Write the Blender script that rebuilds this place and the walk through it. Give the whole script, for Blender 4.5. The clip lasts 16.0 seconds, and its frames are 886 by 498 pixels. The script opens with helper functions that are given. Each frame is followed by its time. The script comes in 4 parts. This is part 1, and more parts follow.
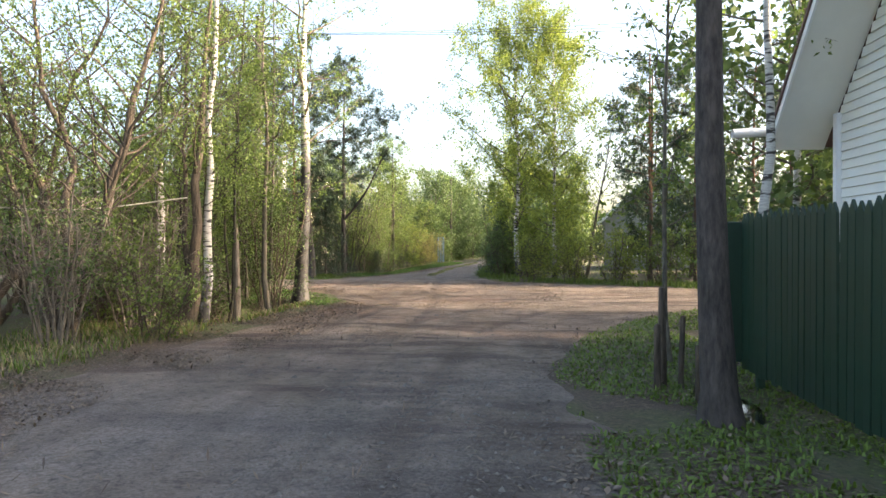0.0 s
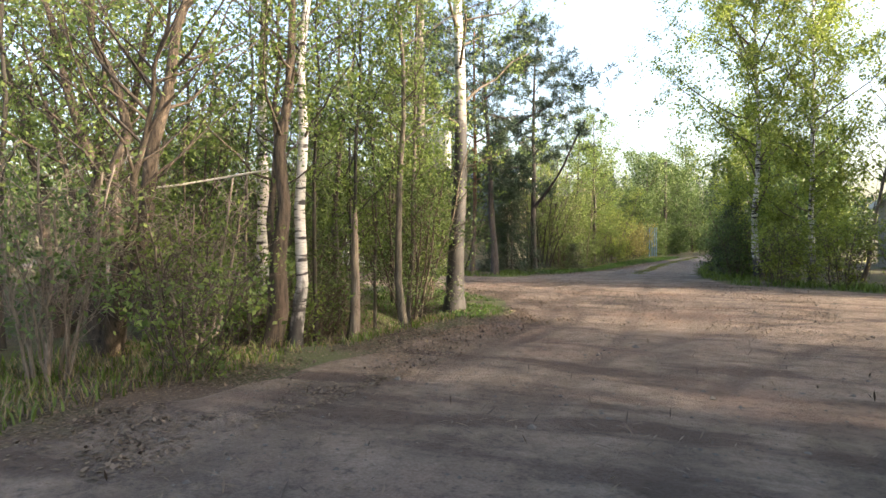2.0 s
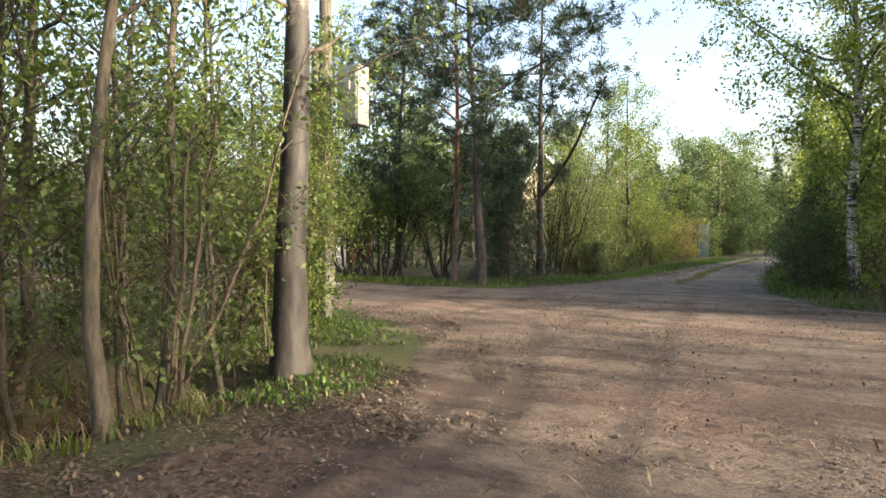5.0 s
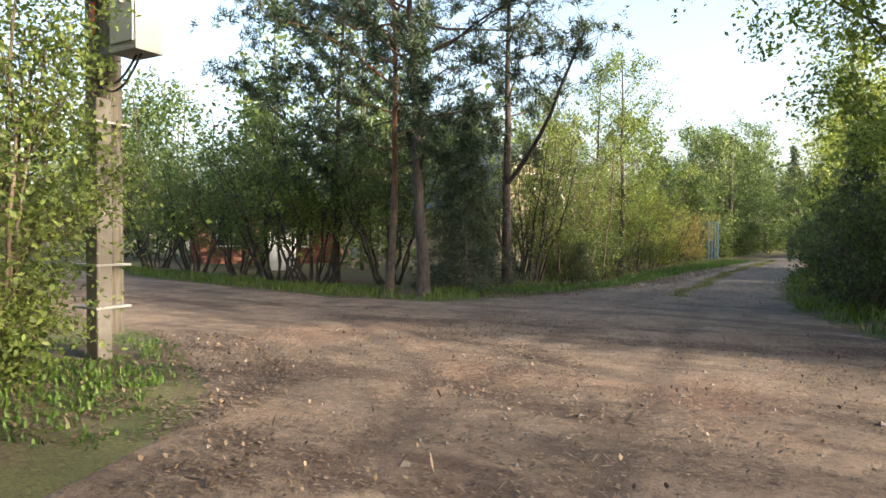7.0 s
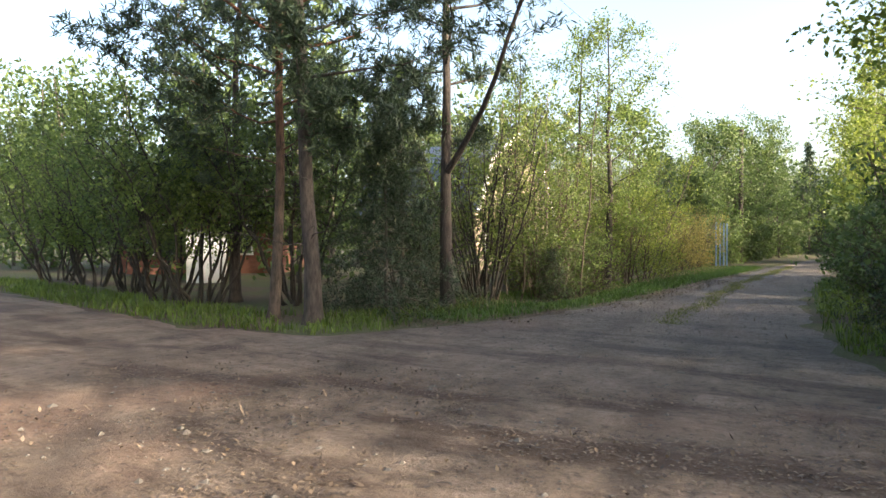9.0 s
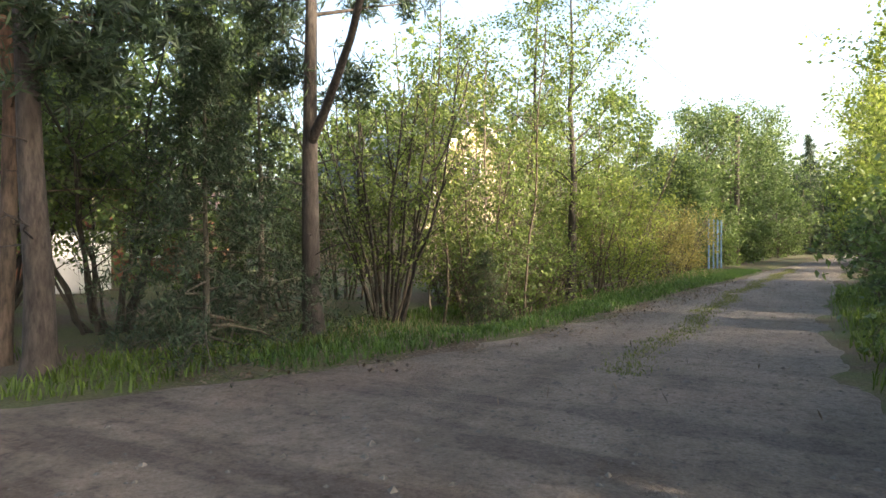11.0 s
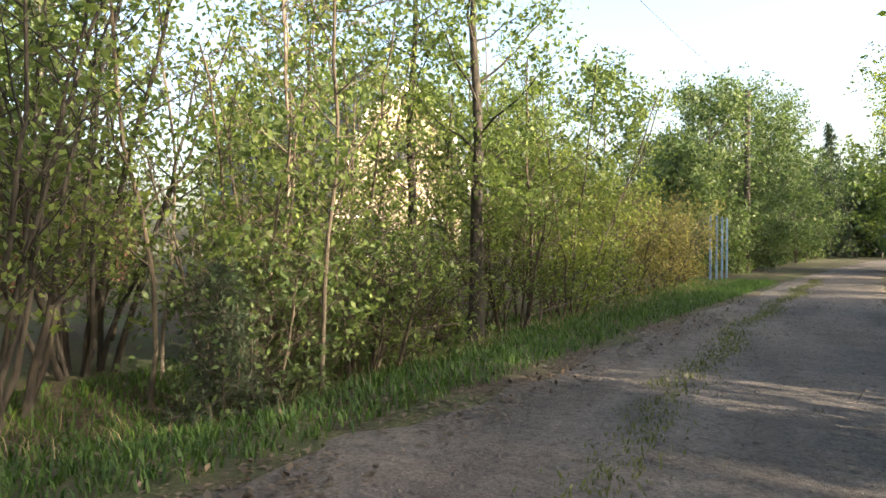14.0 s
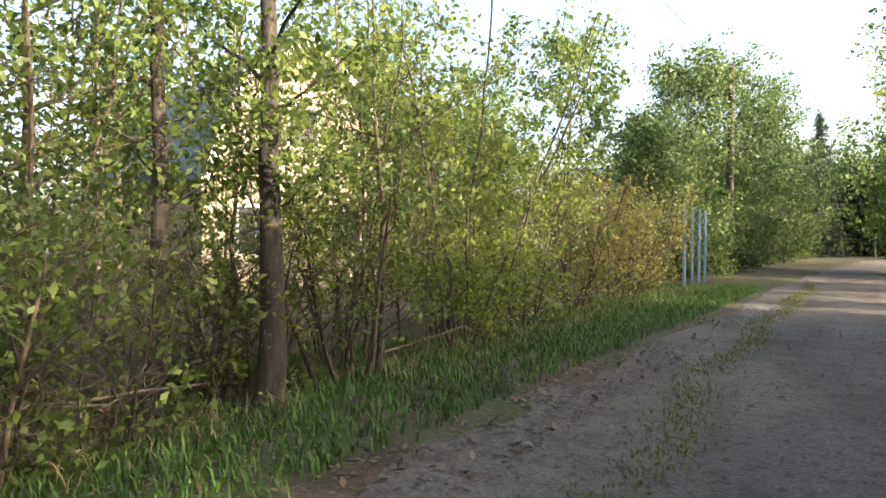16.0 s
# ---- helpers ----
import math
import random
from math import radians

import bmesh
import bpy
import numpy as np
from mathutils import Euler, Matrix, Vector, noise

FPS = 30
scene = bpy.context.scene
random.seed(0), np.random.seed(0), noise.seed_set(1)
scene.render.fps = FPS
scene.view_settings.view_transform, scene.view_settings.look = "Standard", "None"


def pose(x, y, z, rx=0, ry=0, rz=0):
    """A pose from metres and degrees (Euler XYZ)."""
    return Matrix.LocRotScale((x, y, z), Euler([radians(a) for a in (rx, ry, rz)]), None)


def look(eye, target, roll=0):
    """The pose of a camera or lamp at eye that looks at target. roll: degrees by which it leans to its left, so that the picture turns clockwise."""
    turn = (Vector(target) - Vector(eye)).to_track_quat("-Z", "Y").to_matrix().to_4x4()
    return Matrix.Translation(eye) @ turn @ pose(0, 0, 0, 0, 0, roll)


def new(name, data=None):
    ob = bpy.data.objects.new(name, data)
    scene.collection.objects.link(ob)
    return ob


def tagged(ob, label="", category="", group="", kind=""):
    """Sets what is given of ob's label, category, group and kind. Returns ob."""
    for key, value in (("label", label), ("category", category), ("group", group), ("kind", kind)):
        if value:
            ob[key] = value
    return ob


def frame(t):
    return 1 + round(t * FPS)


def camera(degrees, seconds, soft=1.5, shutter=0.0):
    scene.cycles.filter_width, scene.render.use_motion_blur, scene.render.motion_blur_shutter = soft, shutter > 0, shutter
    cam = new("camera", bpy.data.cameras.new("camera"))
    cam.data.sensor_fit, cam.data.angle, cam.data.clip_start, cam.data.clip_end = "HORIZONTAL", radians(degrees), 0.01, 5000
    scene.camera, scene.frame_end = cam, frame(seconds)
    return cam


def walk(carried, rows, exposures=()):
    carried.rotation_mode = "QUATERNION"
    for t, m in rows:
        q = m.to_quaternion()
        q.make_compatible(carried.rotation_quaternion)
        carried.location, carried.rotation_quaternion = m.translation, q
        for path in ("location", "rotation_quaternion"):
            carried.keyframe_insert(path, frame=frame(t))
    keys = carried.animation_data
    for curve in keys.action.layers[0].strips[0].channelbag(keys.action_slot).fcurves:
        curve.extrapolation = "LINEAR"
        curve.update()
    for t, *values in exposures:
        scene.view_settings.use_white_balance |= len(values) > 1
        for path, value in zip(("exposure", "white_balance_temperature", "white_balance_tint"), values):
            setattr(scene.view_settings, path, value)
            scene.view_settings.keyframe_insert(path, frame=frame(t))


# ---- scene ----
cam = camera(70.0, 16.0)
PATH = [
    (0, (1.909, 6.067, 1.382), (1.729, 8.059, 1.376), -0.0),
    (0.5, (1.843, 7.13, 1.382), (1.552, 9.109, 1.37), -0.1),
    (1, (1.778, 8.194, 1.381), (1.263, 10.126, 1.367), -0.3),
    (1.5, (1.712, 9.258, 1.381), (0.987, 11.122, 1.36), -0.4),
    (2, (1.647, 10.324, 1.38), (0.838, 12.153, 1.349), 0.0),
    (2.5, (1.579, 11.392, 1.379), (0.742, 13.208, 1.346), -0.0),
    (3, (1.509, 12.46, 1.378), (0.626, 14.255, 1.344), -0.1),
    (3.5, (1.437, 13.531, 1.377), (0.523, 15.309, 1.337), 0.1),
    (4, (1.365, 14.603, 1.376), (0.428, 16.369, 1.335), 0.2),
    (4.5, (1.293, 15.677, 1.376), (0.354, 17.442, 1.333), 0.3),
    (4.7, (1.263, 16.107, 1.376), (0.324, 17.872, 1.339), 0.2),
    (6.8, (0.94, 20.622, 1.374), (-0.026, 22.372, 1.318), -0.1),
    (7, (0.907, 21.052, 1.374), (-0.064, 22.799, 1.33), 0.3),
    (7.5, (0.821, 22.126, 1.374), (-0.152, 23.873, 1.335), 0.2),
    (8, (0.73, 23.199, 1.374), (-0.248, 24.943, 1.34), 0.1),
    (8.5, (0.638, 24.271, 1.375), (-0.345, 26.013, 1.344), 0.0),
    (9, (0.547, 25.343, 1.375), (-0.448, 27.078, 1.347), -0.0),
    (9.2, (0.511, 25.772, 1.375), (-0.49, 27.503, 1.336), 0.1),
    (11.3, (0.149, 30.277, 1.372), (-0.836, 32.017, 1.345), -0.1),
    (11.5, (0.115, 30.706, 1.372), (-0.881, 32.44, 1.349), -0.1),
    (12, (0.034, 31.778, 1.372), (-0.986, 33.498, 1.345), -0.1),
    (12.5, (-0.043, 32.85, 1.372), (-1.068, 34.568, 1.345), 0.0),
    (13, (-0.117, 33.923, 1.372), (-1.144, 35.639, 1.35), -0.1),
    (13.5, (-0.185, 34.994, 1.371), (-1.2, 36.717, 1.351), -0.1),
    (14, (-0.249, 36.065, 1.371), (-1.262, 37.79, 1.347), -0.0),
    (14.5, (-0.308, 37.136, 1.371), (-1.313, 38.865, 1.347), 0.0),
    (15, (-0.363, 38.206, 1.37), (-1.364, 39.938, 1.342), 0.1),
    (15.5, (-0.416, 39.277, 1.37), (-1.408, 41.013, 1.34), 0.3),
    (16, (-0.467, 40.348, 1.37), (-1.45, 42.09, 1.333), 0.3),
]
walk(cam, [(t, look(eye, target, roll)) for t, eye, target, roll in PATH], [(0, 2.6, 6800, 13), (2.5, 2.4, 6800, 13), (4.5, 2.2, 6800, 12), (9, 2.3, 6700, 12), (12, 2.5, 6900, 11), (14, 2.32, 6800, 11), (16, 2.42, 6700, 11)])

# ---- world, sun, exposure ----
SUN_AZ, SUN_EL = radians(91), radians(17)
world = bpy.data.worlds.new("sky")
scene.world = world
world.use_nodes = True
wn = world.node_tree
sky = wn.nodes.new("ShaderNodeTexSky")
sky.sky_type, sky.sun_disc, sky.sun_elevation, sky.sun_rotation = "NISHITA", False, SUN_EL, SUN_AZ
sky.air_density, sky.dust_density = 1.0, 5.0
wn.nodes["Background"].inputs[1].default_value = 0.15
wn.links.new(sky.outputs[0], wn.nodes["Background"].inputs[0])
sun = new("sun", bpy.data.lights.new("sun", "SUN"))
sun.data.energy, sun.data.angle, sun.data.color = 3.0, radians(0.8), (1.0, 0.86, 0.66)
sun.matrix_world = look((100 * math.sin(SUN_AZ), 100 * math.cos(SUN_AZ), 100 * math.tan(SUN_EL)), (0, 0, 0))

# ---- materials ----
def mat(name, rough=0.9, metal=0.0):
    m = bpy.data.materials.new(name)
    m.use_nodes = True
    b = m.node_tree.nodes["Principled BSDF"]
    b.inputs["Roughness"].default_value, b.inputs["Metallic"].default_value = rough, metal
    return m, m.node_tree, b


def node(nt, kind, **values):
    n = nt.nodes.new(kind)
    for k, v in values.items():
        n.inputs[k.replace("_", " ")].default_value = v
    return n


def coords(nt, scale=(1, 1, 1), world_space=False):
    if world_space:
        src = nt.nodes.new("ShaderNodeNewGeometry").outputs["Position"]
    else:
        src = nt.nodes.new("ShaderNodeTexCoord").outputs["Object"]
    mp = nt.nodes.new("ShaderNodeMapping")
    mp.inputs["Scale"].default_value = scale
    nt.links.new(src, mp.inputs[0])
    return mp.outputs[0]


def noise_tex(nt, vec, scale, detail=4, rough=0.6):
    n = node(nt, "ShaderNodeTexNoise", Scale=scale, Detail=detail, Roughness=rough)
    nt.links.new(vec, n.inputs["Vector"])
    return n.outputs["Fac"]


def ramp(nt, fac, stops):
    r = nt.nodes.new("ShaderNodeValToRGB")
    while len(r.color_ramp.elements) < len(stops):
        r.color_ramp.elements.new(0.5)
    for e, (p, c) in zip(r.color_ramp.elements, stops):
        e.position, e.color = p, (*c, 1)
    nt.links.new(fac, r.inputs[0])
    return r.outputs[0]


def blend(nt, fac, a, b, mode="MIX"):
    m = nt.nodes.new("ShaderNodeMix")
    m.data_type, m.blend_type = "RGBA", mode
    for sock, v in ((0, fac), (6, a), (7, b)):
        if hasattr(v, "links"):
            nt.links.new(v, m.inputs[sock])
        else:
            m.inputs[sock].default_value = v if sock == 0 else (*v, 1)
    return m.outputs[2]


def bump(nt, b, height, strength, dist=0.02):
    n = nt.nodes.new("ShaderNodeBump")
    n.inputs["Strength"].default_value, n.inputs["Distance"].default_value = strength, dist
    nt.links.new(height, n.inputs["Height"])
    nt.links.new(n.outputs[0], b.inputs["Normal"])


def grey(v):
    return (v, v, v)


def leaf_mat(name, dark, light, through_it=0.45):
    m, nt, b = mat(name, 0.55)
    geo = nt.nodes.new("ShaderNodeNewGeometry")
    col = ramp(nt, geo.outputs["Random Per Island"], [(0.0, dark), (1.0, light)])
    big = noise_tex(nt, coords(nt), 0.7, 2)
    col = blend(nt, 0.5, col, ramp(nt, big, [(0.3, grey(0.55)), (0.7, grey(1.0))]), "MULTIPLY")
    nt.links.new(col, b.inputs["Base Color"])
    tr = nt.nodes.new("ShaderNodeBsdfTranslucent")
    nt.links.new(blend(nt, 1.0, col, (0.95, 1.0, 0.85), "MULTIPLY"), tr.inputs[0])
    mix = node(nt, "ShaderNodeMixShader", Fac=through_it)
    nt.links.new(b.outputs[0], mix.inputs[1])
    nt.links.new(tr.outputs[0], mix.inputs[2])
    nt.links.new(mix.outputs[0], nt.nodes["Material Output"].inputs[0])
    return m


def bark_mat(name, a, b_, scale=(9, 9, 2.2), rough=0.92, relief=0.7, warm=None):
    m, nt, b = mat(name, rough)
    n1 = noise_tex(nt, coords(nt, scale), 2.2, 6, 0.7)
    n2 = noise_tex(nt, coords(nt), 1.3, 3)
    col = ramp(nt, n1, [(0.33, a), (0.66, b_)])
    col = blend(nt, 0.6, col, ramp(nt, n2, [(0.3, (0.55, 0.6, 0.5)), (0.7, (1, 1, 1))]), "MULTIPLY")
    if warm:
        sep = nt.nodes.new("ShaderNodeSeparateXYZ")
        nt.links.new(coords(nt), sep.inputs[0])
        up = node(nt, "ShaderNodeMapRange", From_Min=1.5, From_Max=5.0)
        nt.links.new(sep.outputs["Z"], up.inputs[0])
        col = blend(nt, up.outputs[0], col, blend(nt, 1.0, col, warm, "MULTIPLY"))
    nt.links.new(col, b.inputs["Base Color"])
    bump(nt, b, n1, relief, 0.03)
    return m


def birch_mat(name="birch_bark", dark_to=0.0):
    m, nt, b = mat(name, 0.7)
    v = coords(nt, (2.2, 2.2, 11))
    n1 = noise_tex(nt, v, 1.6, 3, 0.55)
    fine = noise_tex(nt, coords(nt, (5, 5, 40)), 2.0, 3)
    white = ramp(nt, fine, [(0.3, (0.34, 0.32, 0.29)), (0.65, (0.58, 0.56, 0.53))])
    marks = ramp(nt, n1, [(0.53, grey(0)), (0.60, grey(1))])
    col = blend(nt, marks, white, (0.035, 0.03, 0.028))
    sep = nt.nodes.new("ShaderNodeSeparateXYZ")
    nt.links.new(coords(nt), sep.inputs[0])
    rough_n = noise_tex(nt, coords(nt, (4, 4, 1.5)), 2.5, 4)
    add = nt.nodes.new("ShaderNodeMath")
    add.operation = "MULTIPLY_ADD"
    nt.links.new(rough_n, add.inputs[0])
    add.inputs[1].default_value = -2.6
    nt.links.new(sep.outputs["Z"], add.inputs[2])
    low = node(nt, "ShaderNodeMapRange", From_Min=-0.9 + dark_to, From_Max=-0.2 + dark_to * 1.3, To_Min=1.0, To_Max=0.0)
    nt.links.new(add.outputs[0], low.inputs[0])
    old = ramp(nt, rough_n, [(0.35, (0.013, 0.012, 0.011)), (0.7, (0.055, 0.05, 0.046))])
    nt.links.new(blend(nt, low.outputs[0], col, old), b.inputs["Base Color"])
    bump(nt, b, rough_n, 0.4, 0.02)
    return m


def road_mat():
    m, nt, b = mat("dirt_road", 0.97)
    p = coords(nt, (1, 1, 1), True)
    big = noise_tex(nt, p, 0.35, 3, 0.55)
    # stretched along x: tree-shadow streaks and dark blotches put into the soil colour
    shadow_streak = noise_tex(nt, coords(nt, (0.5, 1.8, 1), True), 0.8, 4, 0.6)
    mid = noise_tex(nt, p, 2.3, 5, 0.65)
    fine = noise_tex(nt, p, 38, 4, 0.75)
    col = ramp(nt, mid, [(0.3, (0.150, 0.108, 0.080)), (0.5, (0.245, 0.185, 0.138)), (0.72, (0.325, 0.255, 0.20))])
    col = blend(nt, ramp(nt, shadow_streak, [(0.50, grey(0)), (0.60, grey(0.85))]), col, (0.095, 0.062, 0.045))
    col = blend(nt, ramp(nt, big, [(0.54, grey(0)), (0.66, grey(0.55))]), col, (0.27, 0.165, 0.115))
    sep = nt.nodes.new("ShaderNodeSeparateXYZ")
    nt.links.new(p, sep.inputs[0])
    north = node(nt, "ShaderNodeMapRange", From_Min=30.0, From_Max=38.0)
    nt.links.new(sep.outputs["Y"], north.inputs[0])
    gravel = ramp(nt, fine, [(0.3, (0.12, 0.112, 0.105)), (0.7, (0.30, 0.28, 0.262))])
    col = blend(nt, blend(nt, 0.65, grey(0.0), north.outputs[0]), col, gravel)
    south = node(nt, "ShaderNodeMapRange", From_Min=15.0, From_Max=10.0)
    nt.links.new(sep.outputs["Y"], south.inputs[0])
    col = blend(nt, blend(nt, ramp(nt, big, [(0.35, grey(0.1)), (0.6, grey(0.8))]), grey(0), south.outputs[0]), col, gravel)
    col = blend(nt, 0.75, col, ramp(nt, fine, [(0.25, grey(0.5)), (0.6, grey(1.0))]), "MULTIPLY")
    clod = noise_tex(nt, p, 9.0, 5, 0.7)
    col = blend(nt, 0.85, col, ramp(nt, clod, [(0.32, grey(0.42)), (0.47, grey(0.95)), (0.62, grey(1.0)), (0.74, grey(1.35))]), "MULTIPLY")
    rutn = noise_tex(nt, coords(nt, (0.55, 0.16, 1), True), 2.2, 3, 0.5)
    col = blend(nt, 0.6, col, ramp(nt, rutn, [(0.36, grey(0.55)), (0.52, grey(1.0))]), "MULTIPLY")
    press = nt.nodes.new("ShaderNodeAttribute")
    press.attribute_name = "pressed"
    worn = blend(nt, 1.0, press.outputs["Color"], ramp(nt, mid, [(0.30, grey(0.35)), (0.52, grey(0.95))]), "MULTIPLY")
    col = blend(nt, worn, col, (0.060, 0.042, 0.033))
    nt.links.new(col, b.inputs["Base Color"])
    both = nt.nodes.new("ShaderNodeMath")
    nt.links.new(fine, both.inputs[0])
    nt.links.new(clod, both.inputs[1])
    bump(nt, b, both.outputs[0], 1.0, 0.05)
    return m


def ground_mat():
    m, nt, b = mat("forest_floor", 0.98)
    p = coords(nt, (1, 1, 1), True)
    big = noise_tex(nt, p, 0.5, 4, 0.6)
    fine = noise_tex(nt, p, 24, 5, 0.75)
    litter = ramp(nt, fine, [(0.3, (0.030, 0.022, 0.015)), (0.52, (0.085, 0.060, 0.040)), (0.72, (0.20, 0.148, 0.100))])
    moss = ramp(nt, fine, [(0.3, (0.030, 0.042, 0.014)), (0.7, (0.110, 0.130, 0.040))])
    nt.links.new(blend(nt, ramp(nt, big, [(0.42, grey(0)), (0.56, grey(0.85))]), litter, moss), b.inputs["Base Color"])
    bump(nt, b, fine, 0.9, 0.04)
    return m


def paint_mat(name, colour, rough=0.6, wear=0.25, scale=6.0):
    m, nt, b = mat(name, rough)
    n = noise_tex(nt, coords(nt, (1, 1, 1)), scale, 5, 0.65)
    nt.links.new(ramp(nt, n, [(0.3, tuple(c * (1 - wear) for c in colour)), (0.7, colour)]), b.inputs["Base Color"])
    bump(nt, b, n, 0.15, 0.01)
    return m


ROAD, GROUND, BIRCH = road_mat(), ground_mat(), birch_mat()
PINE = bark_mat("pine_bark", (0.030, 0.024, 0.021), (0.150, 0.112, 0.090), warm=(1.9, 1.15, 0.75))
OLDBIRCH = birch_mat("old_birch_bark", 3.0)
DARKPINE = bark_mat("dark_pine_bark", (0.022, 0.018, 0.017), (0.105, 0.085, 0.078))
GREYBARK = bark_mat("grey_bark", (0.045, 0.038, 0.030), (0.19, 0.165, 0.135))
ALDER = bark_mat("dark_alder_bark", (0.020, 0.017, 0.014), (0.085, 0.072, 0.060))
WILLOW = bark_mat("willow_bark", (0.026, 0.019, 0.014), (0.150, 0.112, 0.084), (11, 11, 1.6), relief=0.9)
TWIG = bark_mat("twig_bark", (0.040, 0.030, 0.022), (0.17, 0.135, 0.100))
DEADWOOD = bark_mat("dead_wood", (0.08, 0.062, 0.048), (0.33, 0.27, 0.22), (14, 14, 1.2))
LEAF = leaf_mat("spring_leaf", (0.080, 0.128, 0.032), (0.25, 0.325, 0.085), 0.55)
LEAF_Y = leaf_mat("yellow_green_leaf", (0.13, 0.18, 0.032), (0.36, 0.42, 0.095), 0.6)
LEAF_D = leaf_mat("deep_green_leaf", (0.053, 0.094, 0.030), (0.18, 0.25, 0.078))
LEAF_O = leaf_mat("ochre_leaf", (0.18, 0.165, 0.045), (0.38, 0.34, 0.11), 0.5)
NEEDLE = leaf_mat("pine_needle", (0.020, 0.042, 0.019), (0.060, 0.098, 0.046), 0.15)
VERGE = leaf_mat("lush_grass", (0.036, 0.090, 0.015), (0.130, 0.230, 0.036), 0.4)
GRASS = leaf_mat("grass_blade", (0.070, 0.120, 0.016), (0.19, 0.27, 0.045), 0.4)
MEDIAN = leaf_mat("short_grass", (0.10, 0.12, 0.03), (0.22, 0.24, 0.07), 0.3)
DRYGRASS = leaf_mat("dry_grass", (0.17, 0.13, 0.065), (0.40, 0.33, 0.18), 0.3)
LITTER = leaf_mat("fallen_leaf", (0.045, 0.030, 0.020), (0.22, 0.160, 0.108), 0.1)
STONE = paint_mat("pebble", (0.17, 0.152, 0.132), 0.9, 0.6, 15)
GREENPAINT = paint_mat("green_paint", (0.010, 0.036, 0.020), 0.5, 0.35)
SIDING = paint_mat("white_siding", (0.74, 0.74, 0.70), 0.5, 0.08, 2)
WHITE = paint_mat("white_paint", (0.78, 0.79, 0.80), 0.5, 0.1)
ROOF = paint_mat("blue_grey_roof", (0.10, 0.135, 0.19), 0.5, 0.25)
BROWNROOF = paint_mat("brown_roof", (0.12, 0.06, 0.05), 0.6, 0.3)
CREAM = paint_mat("cream_boards", (0.46, 0.39, 0.28), 0.75, 0.2, 3)
REDWALL = paint_mat("red_brick_wall", (0.20, 0.085, 0.055), 0.85, 0.35, 5)
GREYWALL = paint_mat("grey_boards", (0.36, 0.37, 0.37), 0.8, 0.3, 3)
POLEWOOD = bark_mat("weathered_pole", (0.05, 0.044, 0.040), (0.17, 0.155, 0.138), (14, 14, 0.9), relief=0.4)
CONCRETE = paint_mat("pole_concrete", (0.13, 0.125, 0.118), 0.9, 0.35, 8)
METALBOX = paint_mat("box_enamel", (0.30, 0.31, 0.30), 0.45, 0.15, 4)
METAL = paint_mat("dull_metal", (0.25, 0.26, 0.27), 0.5, 0.3)
BLACK = paint_mat("black_rubber", (0.015, 0.015, 0.016), 0.6, 0.3)
BLUEPAINT = paint_mat("blue_paint", (0.16, 0.27, 0.42), 0.6, 0.3)
ROPE = paint_mat("pale_hose", (0.62, 0.58, 0.50), 0.7, 0.25)
PAPER = paint_mat("old_paper", (0.62, 0.60, 0.55), 0.8, 0.35, 30)
REDPAINT = paint_mat("faded_red", (0.42, 0.08, 0.05), 0.6, 0.3)
GLASS, gnt, gb = mat("window_glass", 0.08)
gb.inputs["Base Color"].default_value = (0.03, 0.035, 0.04, 1)
WATER, wnt, wb = mat("ditch_water", 0.04)
wb.inputs["Base Color"].default_value = (0.012, 0.011, 0.008, 1)

# ---- mesh helpers ----
def mesh_from(name, verts, faces, material, smooth=True):
    """faces: an integer array of quads or triangles, or a list of several such arrays."""
    blocks = [f for f in (faces if isinstance(faces, list) else [faces]) if len(f)]
    me = bpy.data.meshes.new(name)
    verts = np.asarray(verts, np.float32)
    me.vertices.add(len(verts))
    me.vertices.foreach_set("co", verts.ravel())
    loops = np.concatenate([f.ravel() for f in blocks]).astype(np.int32)
    sizes = np.concatenate([np.full(len(f), f.shape[1]) for f in blocks]).astype(np.int32)
    me.loops.add(len(loops))
    me.loops.foreach_set("vertex_index", loops)
    me.polygons.add(len(sizes))
    me.polygons.foreach_set("loop_start", np.r_[0, np.cumsum(sizes)[:-1]].astype(np.int32))
    me.polygons.foreach_set("use_smooth", np.full(len(sizes), smooth))
    me.update(calc_edges=True)
    me.materials.append(material)
    return me


def part(name, me, parent=None, label=""):
    ob = new(name, me)
    ob.parent = parent
    return tagged(ob, label)


def bm_mesh(name, bm, material, bevel=0.0):
    if bevel:
        bmesh.ops.bevel(bm, geom=bm.edges[:], offset=bevel, segments=2, affect="EDGES", profile=0.6)
    me = bpy.data.meshes.new(name)
    bm.to_mesh(me)
    bm.free()
    me.materials.append(material)
    return me


def box(name, size, at, material, parent=None, label="", bevel=0.006, turn=(0, 0, 0)):
    bm = bmesh.new()
    bmesh.ops.create_cube(bm, size=1, matrix=Matrix.Diagonal((*size, 1)))
    ob = part(name, bm_mesh(name, bm, material, bevel), parent, label)
    ob.matrix_basis = pose(*at, *turn)
    return ob


